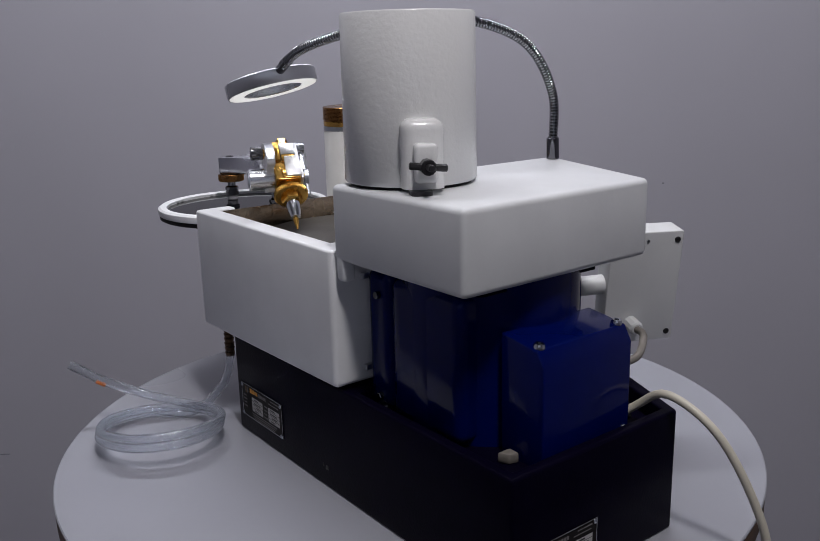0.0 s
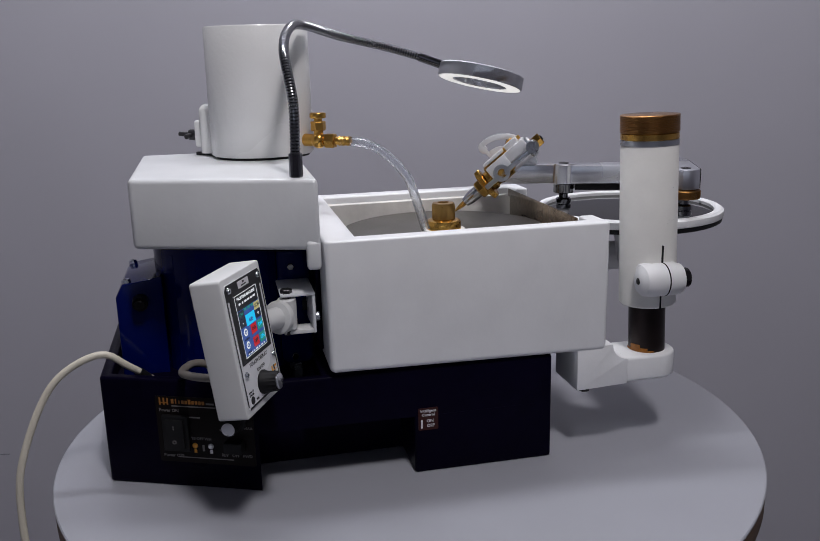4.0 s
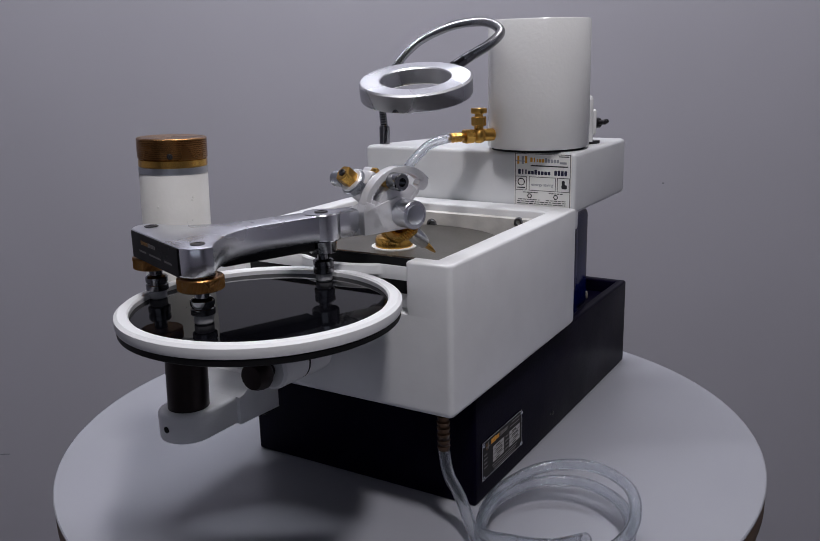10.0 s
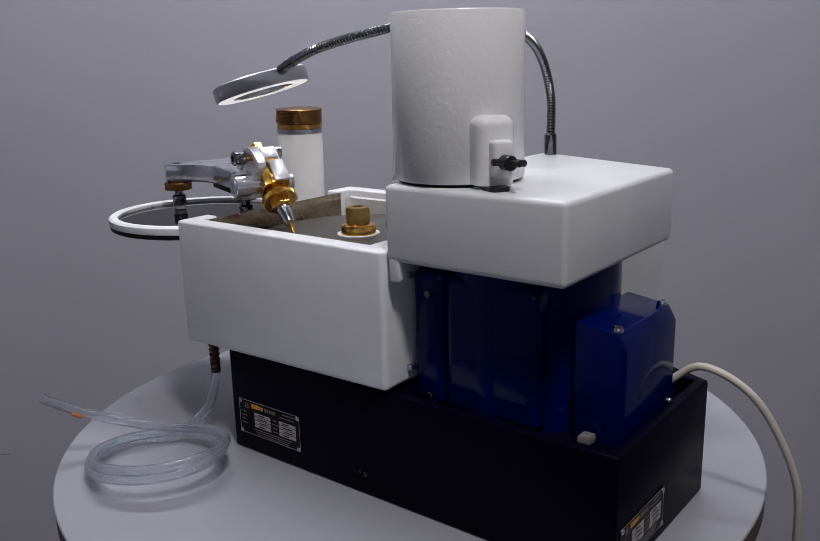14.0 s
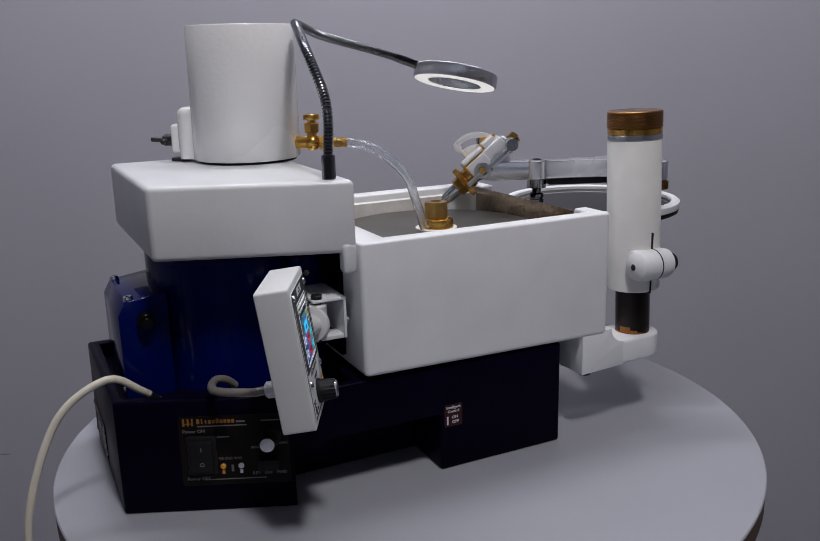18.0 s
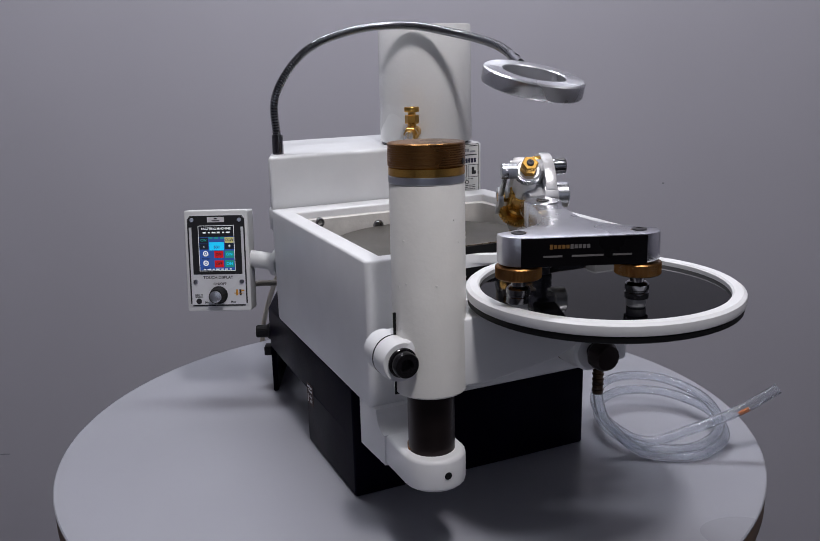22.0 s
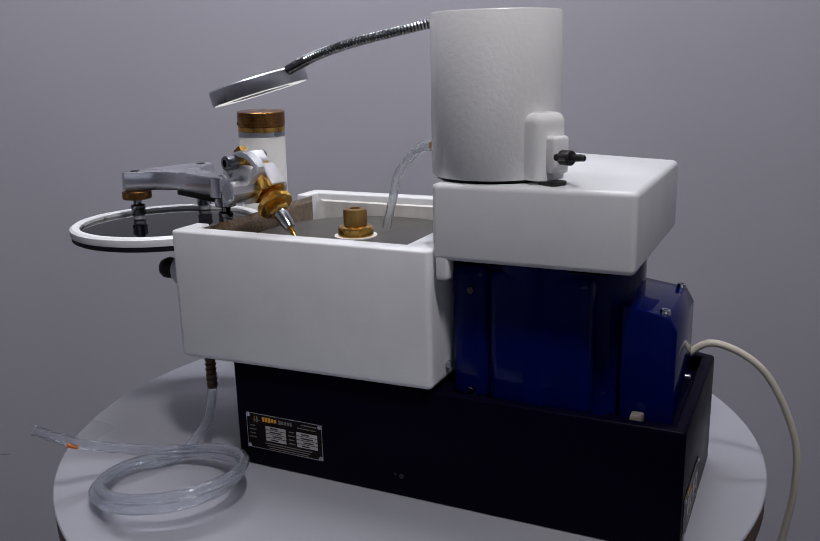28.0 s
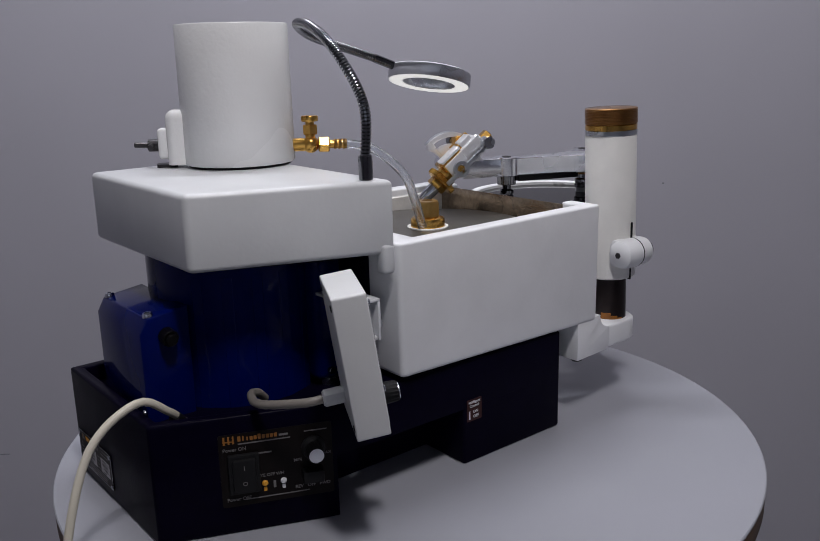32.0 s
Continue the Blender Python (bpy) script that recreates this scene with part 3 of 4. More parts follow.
sheet("print_bar", 22, 23.5, 10, 0.9, LB, INK, cover, 0.35)
sheet("print_bar", 7, 14, 38, 1.1, LB, INK, cover, 0.35)
for k in range(15):
    if k != 10:
        cap_h = 4.8 if k in (0, 1, 2, 5, 11, 12, 13, 14) else 3.5
        sheet("title_bar", -23.8 + 3.4 * k, 5.4 + cap_h / 2, 1.3 if k in (1, 2) else 2.7, cap_h, LB, NAVYINK, cover, 0.35, 0.15, "", 0.6)
for x, w in ((-22, 11), (0, 27), (21.5, 12)):
    for dx, dy, ww, hh in ((0, 6.6, w, 0.5), (0, -6.6, w, 0.5), (w / 2, 0, 0.5, 13.2), (-w / 2, 0, 0.5, 13.2)):
        sheet("frame_line", x + dx, -3.5 + dy, ww, hh, LB, INK, cover, 0.35)
letters("energy saving", 4.2, LB @ pose(0, -4.2, 0.35), GREYINK, cover)
part("gauge_icon", lathe([(2.9, 0.35), (2.9, 0.5), (3.8, 0.5), (3.8, 0.35), (2.9, 0.35)], LB @ pose(-22, -2.2, 0), 20), INK, cover)
sheet("print_bar", -22, -7.8, 8, 1, LB, INK, cover, 0.35)
sheet("hand_icon", 21.5, -2.6, 3, 7, LB, INK, cover, 0.35, 0.15, "", 1.2)
sheet("hand_icon", 22.5, -5.2, 5.5, 4, LB, INK, cover, 0.36, 0.15, "", 1.2)
for x in (-13, 14):
    part("maker_icon", lathe([(1.6, 0.35), (1.6, 0.5), (2.6, 0.5), (2.6, 0.35), (1.6, 0.35)], LB @ pose(x, -15.6, 0), 6), INK, cover)
# rows of fine print, word by word
prng = random.Random(8)
for y, x0, x1, h in ((13.9, -12, 26, 1.0), (-12.2, -20, -4, 0.8), (-12.2, 7, 22, 0.8), (-19.2, -25, -2, 0.7), (-19.2, 4, 25, 0.7),
                     (-21.2, -26, 26, 0.7), (-23.2, -26, 24, 0.7)):
    x = x0
    while x < x1 - 1:
        w = min(prng.uniform(1.5, 5), x1 - x)
        sheet("print_bar", x + w / 2, y, w, h, LB, INK, cover, 0.35)
        x += w + 0.8

# ---- water tank on the cover ----
TKX, TKY = -122.5, 84
tank = thing("water_tank", TKX, TKY, 267, "white hammered-paint water tank with brass tap", "tank")
T0 = Matrix.Translation((TKX, TKY, 0))
part("tank_body", lathe([(0, 269.5), (49, 269.5), (50, 271), (49.4, 389), (48.6, 390.2), (47, 390.2), (46, 387.5), (0, 387.5)], T0, 72), TANK, tank)
part("gasket", lathe([(0, 267), (46, 267), (46, 269.6), (0, 269.6)], T0, 48), RUBBER, tank, "black rubber gasket")
bd = Vector((-0.88, 0.48, 0))
BR = frame_of((TKX, TKY, 0), bd, (-0.48, -0.88, 0))
lug = prism(rounded(40, 63, -15, 15, 8), 270, 318, None, BR)
part("clamp_boss", bevel(lug, 7.5, 5, lambda e: max(v.co.z for v in e.verts) > 317), TANK, tank, "white moulded boss")
part("clamp_ear", bevel(prism(rounded(60, 71, -8, 8, 3), 275, 302, None, BR), 3, 3, None, 40), TANK, tank)
part("thumb_screw", rod(BR @ Vector((70, 0, 287)), BR @ Vector((80, 0, 287)), 5.5, 12), DARK, tank, "dark wing screw")
wing = rod(BR @ Vector((77, -13, 288.5)), BR @ Vector((77, 13, 286)), 2.6, 10)
rod(BR @ Vector((78, 0, 287)), BR @ Vector((92, 0, 288)), 2.4, 10, 0.5, wing)
part("wing", wing, DARK, tank)
part("latch_foot", prism(rounded(56, 74, -11, 4, 4), 267.1, 270, None, BR), DARK, tank, "dark metal latch foot")

EL = Vector((-71.5, 43.8, 283))
vd = Vector((0.86, -0.51, -0.02)).normalized()
part("tap_neck", rod(EL + Vector((-14, 11, 0)), EL, 6, 20), BRASS, tank, "brass tap neck")
bm = bmesh.new()
bmesh.ops.create_uvsphere(bm, u_segments=20, v_segments=12, radius=7.8, matrix=Matrix.Translation(EL))
part("tap_elbow", bm, BRASS, tank, "brass elbow")
part("tap_stem", rod(EL, EL + Vector((0, 0, 14)), 4.6, 20), BRASS, tank)
part("tap_nut", hexa(EL + Vector((0, 0, 9)), EL + Vector((0, 0, 18)), 7.2), BRASS, tank, "brass hexagon nut")
part("tap_handle", lathe([(4, 18), (4, 20.5), (7.4, 21), (7.8, 22), (7.8, 25), (7.2, 26), (0, 26)], Matrix.Translation(EL), 24), BRASS, tank, "round brass tap handle")
part("outlet_nut", hexa(EL + vd * 7, EL + vd * 17, 7.4), BRASS, tank)
noz = rod(EL + vd * 17, EL + vd * 33, 3.8, 18)
for k in range(3):
    m, _ = along(EL + vd * (21 + 4 * k), EL + vd * 40)
    lathe([(3.8, 0), (4.9, 0.5), (3.9, 3)], m, 18, noz)
part("hose_barb", noz, BRASS, tank, "brass hose barb")
part("water_tube", sweep(spline([EL + vd * 22, EL + vd * 34, (-20.5, 13.7, 275.5), (3.2, 2.6, 252), (12.2, -1.9, 227), (20.5, -3, 199)], 2), 4.4, 18, None, 0, 3.1), VINYL, tank, "clear vinyl water tube")

# ---- lap and its nut ----
lap = thing("grinding_lap", 43.4, 16.2, 186, "grey metal lap disc on the spindle", "lap")
L0 = Matrix.Translation((43.4, 16.2, 0))
part("disc", lathe([(0, 188), (101.5, 188), (102, 189), (102, 193), (101.5, 193.6), (0, 193.6)], L0, 96), LAP, lap)
part("spindle", rod((43.4, 16.2, 112), (43.4, 16.2, 188), 14), STEEL, lap)
part("washer", lathe([(0, 193.6), (20.5, 193.6), (20.5, 194.6), (0, 194.6)], L0, 40), PAPER, lap, "white plastic washer")
part("flange", lathe([(0, 194.6), (17, 194.6), (17, 201), (16, 203), (12.4, 204.6), (0, 204.6)], L0, 48), BRASS, lap, "polished brass flange")
part("nut", lathe([(10.9, 204.4), (10.9, 204.8), (11.3, 205), (11.3, 217.5), (10.4, 219.8), (5.4, 220.4), (5, 217), (0, 217)], L0, 0, None, 60, 0.35, (2, 3)), NUTBRASS, lap, "knurled brass lap nut")

# ---- gooseneck ring lamp ----
lamp = thing("gooseneck_lamp", -107, -88, 267, "lit steel ring lamp on a chrome gooseneck", "lamp")
part("socket", rod((-107, -88, 267), (-106.8, -87.8, 286), 5.6, 24), SMOKE, lamp, "dark chrome socket")
neck = spline([(-107, -88, 280), (-106.1, -86.9, 325), (-108.3, -53.5, 366.1), (-98, -5.6, 385.1), (-79.8, 43.5, 388.7), (-42.2, 80.1, 379.4), (8.2, 94.7, 367.7), (52, 91, 354.5)], 0.66)
part("gooseneck", sweep(neck, 4.2, 14, None, 0.75, every=4), NECK, lamp, "ribbed chrome gooseneck", 30)
part("ferrule", rod((40, 92.3, 358.2), (62, 88.5, 350), 4.5, 20), SMOKE, lamp)
RG = Matrix.Translation((101.4, 77.1, 337)) @ pose(0, 0, 0, -5, 14.5, 0)
part("ring_housing", lathe([(27, -6), (27, 5.5), (28, 6.5), (42, 6.5), (43.6, 5.2), (43.6, -6), (43, -7), (42, -7), (42, -5.5), (28, -5.5), (28, -7), (27, -6)], RG, 72), LATHE, lamp, "turned steel ring")
part("led_diffuser", lathe([(28, -7.2), (28, -5.6), (42, -5.6), (42, -7.2), (28, -7.2)], RG, 72), LED, lamp, "glowing white diffuser")

# ---- mast with its platform ----
mast = thing("mast", 212, -78, 62, "white mast with brown grooved cap and round platform", "mast")
LEAN = frame_of((214.9, -78.4, 100), (1, 0, 0.0255), (0, 1, -0.012))
LEAN.translation = Vector((214.9, -78.4, 100)) - LEAN.to_3x3() @ Vector((0, 0, 100))
part("post", lathe([(0, 70), (16.8, 70), (16.8, 140), (0, 140)], LEAN, 40), POST, mast, "dark oiled steel post")
for a0, a1, zt in ((150, 190, 87.6), (186, 222, 93), (214, 246, 89.8), (242, 268, 87.4)):
    arcs = [radians(a) for a in range(a0, a1 + 1, 4)]
    ring = [(17.5 * math.cos(a), 17.5 * math.sin(a)) for a in arcs] + [(16 * math.cos(a), 16 * math.sin(a)) for a in arcs[::-1]]
    part("grease", bevel(prism(ring, 85.6, zt, None, LEAN), 0.6, 2), GREASE, mast, "amber grease on the post")
tube_ = part("sleeve", lathe([(0, 131), (24.6, 131), (25.8, 132.4), (25.6, 276.5), (25, 277.5), (0, 277.5)], LEAN, 72), PEEL, mast, "white painted sleeve")
part("collar", lathe([(0, 277.5), (25.4, 277.5), (25.9, 278), (25.9, 282.2), (25.4, 282.6), (0, 282.6)], LEAN, 64), STEEL, mast, "bright steel collar")
part("brass_band", lathe([(0, 282.6), (25.2, 282.6), (25.7, 283), (25.7, 287.8), (25.2, 288.2), (0, 288.2)], LEAN, 64), BRASS, mast, "polished brass band")
grooves = [(r, 289 + 1.5 * k + d) for k in range(10) for r, d in ((25.85, 0), (26.15, 0.3), (26.15, 1.1), (25.85, 1.3))]
part("cap", lathe([(25, 288.2), *grooves, (25.4, 304.2), (22, 304.6), (0, 304.7)], LEAN, 72), BRONZE, mast, "grooved brown brass cap", 25)
part("cap_hole", screw(LEAN @ Vector((19.4, 17.4, 291.5)), (0.74, 0.67, 0), 2.2, 0.6), DARK, mast)
rng = random.Random(4)
for k in range(14):
    ang, zz = rng.uniform(-1.9, 1.6), rng.uniform(205, 272)
    pit = LEAN @ Vector((25.45 * math.cos(ang), 25.45 * math.sin(ang), zz))
    part("paint_bump", rod(pit, pit + LEAN.to_3x3() @ Vector((0.7 * math.cos(ang), 0.7 * math.sin(ang), 0)), rng.uniform(0.5, 0.9), 8, 0.3), PEEL, tube_)
# split clamp on the sleeve
clampm = Matrix.Translation((211, -106, 159.5)) @ Matrix.Rotation(radians(90), 4, "Y")
bm.free()
part("clamp_lug", lathe([(0, -22), (9, -21.5), (13.5, -18), (15, -10), (15, 9), (14.4, 15), (13.6, 18), (0, 18)], clampm, 32), WHITE, mast, "white split clamp lug")
part("clamp_block", box(193, 230, -106, -80, 145, 174, 5), WHITE, mast)
cbt = lathe([(8.6, 0), (9, 0.5), (9, 6.5), (8.4, 7.4), (4.6, 7.4), (4.4, 3), (0, 3)], along((230, -106, 159.5), (240, -106, 159.5))[0], 28)
part("clamp_bolt", cbt, JET, mast, "dark socket-head clamp bolt")
part("clamp_washer", rod((228.8, -106, 159.5), (231, -106, 159.5), 10.5), JET, mast)
part("socket_hole", rod((188.5, -106, 159.5), (190.5, -106, 159.5), 3.4, 6), DARK, mast)
slit = box(212.5, 213.5, -105.0, -98, 130.5, 190)
part("slit", slit, RUBBER, mast, "dark saw cut")
part("slit_ring", lathe([(15.2, -0.6), (15.2, 0.6), (14, 0.6), (14, -0.6), (15.2, -0.6)], Matrix.Translation((213, -106, 159.5)) @ Matrix.Rotation(radians(90), 4, "Y"), 32), RUBBER, mast)
# foot arm that carries the post
arm = bmesh.new()
cap_ = [(218 + 23 * math.cos(radians(a)), -78.5 + 23 * math.sin(radians(a))) for a in range(-90, 91, 15)]
prism([(180, -101.5), *cap_, (180, -55.5)], 62, 86, arm)
bevel(arm, 3, 3, None, 50)
part("foot_arm", arm, WHITE, mast, "white cast foot arm")
prof = [(135, 60), (184, 62), (184, 86.1)] + [(184 - 15 * math.sin(radians(k * 11.25)), 101 - 15 * math.cos(radians(k * 11.25))) for k in range(9)] + [(135, 100.8)]
bm = prism(prof, -102.5, -52, None, Matrix(((1, 0, 0, 0), (0, 0, 1, 0), (0, 1, 0, 0), (0, 0, 0, 1))))
bevel(bm, 1.6, 2, None, 40)
part("foot_block", bm, WHITE, mast)
for x, y in ((146, -92), (146, -62)):
    part("foot_bolt", hexa((x, y, 55.5), (x, y, 61), 6), DARK, mast)
part("grub_hole", screw((241, -78.5, 74.4), (1, 0, 0), 2.8, 0.5), RUBBER, mast)
# web and platform
pd = Vector((39, 118, 0)).normalized()
WB = frame_of((212, -78, 0), pd, (-pd.y, pd.x, 0))
bm = prism([(0, 131), (40, 136), (88, 150), (128, 176), (140, 186), (140, 190), (60, 190), (24, 184), (0, 184)], -13, 14, None,
           WB @ Matrix(((1, 0, 0, 0), (0, 0, 1, 0), (0, 1, 0, 0), (0, 0, 0, 1))))
part("platform_web", bevel(bm, 3, 3), WHITE, mast, "white cast platform bracket")
P0 = Matrix.Translation((251.4, 40, 0))
part("platform_hub", lathe([(0, 0), (13, 0), (15, 2), (15.5, 26), (15.2, 26.4), (14.6, 26.6), (14.6, 27.8), (15.2, 28), (16.4, 40), (16.4, 52), (0, 52)], along((246, 38, 148), (194, 38, 148))[0], 36), WHITE, mast, "white split hub under the platform")
part("hub_cut", lathe([(14.8, 26.7), (14.8, 27.7), (15.6, 27.7), (15.6, 26.7), (14.8, 26.7)], along((246, 38, 148), (194, 38, 148))[0], 36), RUBBER, mast, "dark saw cut")
KM = along((246.5, 38, 149), (264, 38, 148.4))[0]
part("platform_knob", lathe([(6, 0), (6.4, 2.5), (9, 5), (11, 7.4), (11.6, 9.5), (11, 15), (9, 18.4), (0, 19.6)], KM, 0, None, 7, 0.5, (3, 4, 5)), POST, mast, "dark brown steel knob under the platform")
part("platform_base", lathe([(0, 187.5), (93, 187.5), (95, 188.6), (95, 192.4), (0, 192.4)], P0, 96), RUBBER, mast, "black rubber platform edge")
part("platform_rim", lathe([(86.5, 192), (86.5, 200), (87.8, 201.2), (93.6, 201.2), (96, 199.5), (96.3, 196), (95.6, 193), (93, 192), (86.5, 192)], P0, 120), WHITE, mast, "white rounded platform rim")
part("platform_glass", lathe([(0, 192), (86.4, 192), (86.4, 197), (0, 197)], P0, 96), GLASS, mast, "black polished glass plate")

# ---- faceting head standing on the platform ----
head = thing("faceting_jig", 236, 14, 197, "aluminium faceting jig standing on three feet", "jig")
HD = frame_of((283.6, -4, 0), (-0.93, 0.367, 0), (-0.367, -0.93, 0))
# in this pose x runs to the stone, y to the far side from foot B, z up


def hp(u, v, z):
    return HD @ Vector((u, -v, z))


def outline():
    """The plan of the three-legged plate."""
    pts = []
    for v, start in ((39, 90), (-39, 180)):
        for k in range(7):
            a = radians(start + 15 * k)
            pts.append((13.5 * math.cos(a), v + 13.5 * math.sin(a)))
    for k in range(9):
        t = k / 8
        a = (1 - t) ** 2
        b = 2 * t * (1 - t)
        c = t * t
        pts.append((4 * a + 22 * b + 62 * c, -52.5 * a - 14 * b - 12 * c))
    pts += [(104, -11.5), (112, -13), (118, -12), (124, -9), (168, -7.5), (168, 13), (124, 11), (118, 13), (112, 14), (104, 11.5)]
    for k in range(9):
        t = 1 - k / 8
        a = (1 - t) ** 2
        b = 2 * t * (1 - t)
        c = t * t
        pts.append((4 * a + 22 * b + 62 * c, 52.5 * a + 14 * b + 12 * c))
    return pts


flip = HD @ Matrix.Diagonal((1, -1, 1, 1))
bm = prism(outline(), 229, 248.5, None, flip)
plate = part("arm_plate", bevel(bm, 1.6, 2, lambda e: abs(e.verts[0].co.z - e.verts[1].co.z) < 1, 50), ALU, head, "satin aluminium arm plate")
NP = frame_of(hp(-13.7, 0, 238.5), hp(0, 1, 0) - hp(0, 0, 0), (0, 0, 1))
sheet("nameplate", 0, 0, 80, 18.4, NP, ANODISED, plate, 0, 0.6, "black nameplate with faint print")
for k in range(10):
    sheet("title_bar", -21 + 2.6 * k, 3.5, 1.9, 3 if k in (0, 5) else 2.4, NP, DIMGOLD if k < 5 else DIMINK, plate, 0.7)
for x, w in ((-20, 12), (2, 20), (24, 12)):
    sheet("print_bar", x, -2.6, w, 1.2, NP, DIMINK, plate, 0.7)
for u, v in ((0, -39), (0, 39), (114, 0.5)):
    part("plate_screw", screw(hp(u, v, 248.6 + (0.7 if u > 100 else 0)), (0, 0, 1), 5, 0.7), DARK, head)
for u, v in ((0, -39), (0, 39)):
    m = Matrix.Translation(hp(u, v, 0))
    part("levelling_knob", lathe([(14, 219.5), (15, 220.2), (15, 227.2), (14.2, 228), (9, 229), (0, 229)], m, 0, None, 110, 0.28, (1, 2)), BRONZE, head, "knurled brass levelling knob")
for u, v in ((0, -39), (0, 39), (114, 0.5)):
    m = Matrix.Translation(hp(u, v, 0))
    ft = part("foot", lathe([(6.4, 202.5), (7.8, 203.3), (7.8, 207), (7.1, 207.6), (7.1, 208.6), (7.8, 209.2), (7.8, 212.4), (6.6, 213.6), (4.6, 214), (4.6, 219), (0, 219)], m, 32), SMOKE, head, "dark steel foot")
    part("foot_pad", lathe([(0, 197.05), (5.6, 197.05), (6.3, 198), (6.3, 202.6), (0, 202.6)], m, 28), PAD, head, "frosted plastic foot pad")
part("arm_boss", lathe([(0, 228.6), (13.4, 228.6), (14.4, 229.4), (14.4, 248.2), (13.6, 249.2), (0, 249.2)], Matrix.Translation(hp(114, 0.5, 0)), 40), ALU, head, "round boss of the arm")
part("lock_nut", rod(hp(114, 0.5, 219), hp(114, 0.5, 229), 10.5, 28), NECK, head, "dark steel lock nut")
ub = box(30, 103, -8.5, 8.5, 222.5, 229.1, 0, None, flip)
part("under_bar", bevel(ub, 1, 2), RUBBER, head, "black bar under the arm")
# quadrant (protractor) cast in a piece with the arm
QM = Matrix.Translation(hp(0, 0, 0)) @ Matrix((HD.to_3x3() @ Vector((1, 0, 0)), HD.to_3x3() @ Vector((0, 0, 1)), HD.to_3x3() @ Vector((0, -1, 0)))).transposed().to_4x4()
# QM: x = u, y = height, z = v
hub = (176, 243)


def polar(r, a):
    return (hub[0] + r * math.cos(radians(a)), hub[1] + r * math.sin(radians(a)))


def sector(bm, r0, r1, a0, a1, z0, z1):
    n = max(2, int((a1 - a0) / 3))
    ang = [a0 + (a1 - a0) * k / n for k in range(n + 1)]
    prism([polar(r1, a) for a in ang] + [polar(r0, a) for a in ang[::-1]], z0, z1, bm, QM)


# outer band, rounded end, slot and solid web
bm = bmesh.new()
sector(bm, 30, 35.5, 47, 164, 9, 18)
sector(bm, 8, 22.5, 47, 164, 10, 17)
sector(bm, 22.4, 30.1, 154, 164, 10, 18)
cxy = polar(29, 47)
end = [(cxy[0] + 6.5 * math.cos(radians(47 - a)), cxy[1] + 6.5 * math.sin(radians(47 - a))) for a in range(0, 181, 15)]
prism(end + [polar(26, 47), polar(26, 50), polar(31.5, 50), polar(31.5, 47)], 9.5, 17.5, bm, QM)
prism([polar(22.5, 47), polar(23, 47), polar(23, 38), polar(8, 30), polar(8, 47)], 10, 17, bm, QM)
prism([polar(35, 160), polar(27.5, 160), (158, 232), (140, 231), (140, 248)], 8, 19, bm, QM)
prism([(140, 230), (180, 230), (184, 236), (184, 248), (172, 256), (140, 248)], -4, 19, bm, QM)
part("quadrant", bevel(bm, 0.8, 2, None, 40), CAST, head, "aluminium quadrant with curved slot")
part("scale", prism([polar(35.9, a) for a in range(40, 100, 6)] + [polar(35.4, a) for a in range(94, 39, -6)], 11, 17, None, QM), STEEL, head, "engraved angle scale")
part("hub", rod(QM @ Vector((*hub, 4)), QM @ Vector((*hub, 34)), 11, 36), ALU, head, "round aluminium pivot hub")
part("hub_cap", lathe([(7.8, 34), (7.8, 34.8), (7, 35.2), (0, 35.2)], QM @ pose(*hub, 0), 28), STEEL, head)
lk = polar(26.5, 108)
part("lock_screw", lathe([(6.6, 18), (6.8, 18.5), (6.8, 29), (6, 30), (3.4, 30), (3.2, 26), (0, 26)], QM @ pose(*lk, 0), 24), NECK, head, "socket-head lock screw")
part("lock_bushing", rod(QM @ Vector((*lk, 4)), QM @ Vector((*lk, 19)), 6, 24), BRASS, head)
# quill
N, TP = Vector((143, 271)), Vector((226, 199.8))
qd = (TP - N).normalized()


def qp(s, side=0.0, lift=0.0):
    """s along the quill from its upper end, side = v, lift square to it."""
    u = N.x + qd.x * s - qd.y * lift
    z = N.y + qd.y * s + qd.x * lift
    return hp(u, -5 + side, z)


QF = frame_of(qp(0), qp(1) - qp(0), qp(0, 0, 1) - qp(0))
part("index_nut", hexa(qp(-7), qp(4), 6.9), BRASS, head, "brass hexagon end nut")
part("knurled_collar", lathe([(7, 4), (10.6, 4.6), (10.8, 5), (10.8, 10), (10.2, 10.8), (8, 11)], along(qp(0), qp(10))[0], 0, None, 44, 0.7, (1, 2, 3, 4)), STEEL, head, "knurled steel collar")
part("nut_screw", screw(qp(-7), qp(-8) - qp(-7), 3, 1.2), DARK, head)
part("quill_body", rod(qp(3), qp(36), 9.5, 32), CAST, head, "aluminium quill sleeve")
part("quill_bush", lathe([(9.6, 34), (10.6, 35), (10.6, 50), (9.4, 52), (9.4, 55), (11, 56.5), (11, 61), (9, 62)], along(qp(0), qp(10))[0], 32), BRASS, head, "turned brass quill bush")
bm = box(7, 34, 1, 13, -13, 14, 1.8, None, QF)
part("carriage", bm, CAST, head, "bright aluminium carriage block")
part("carriage_gib", box(30, 57, -6, 14.5, -11, 14.5, 1.6, None, QF), BRASS, head, "brass gib block")
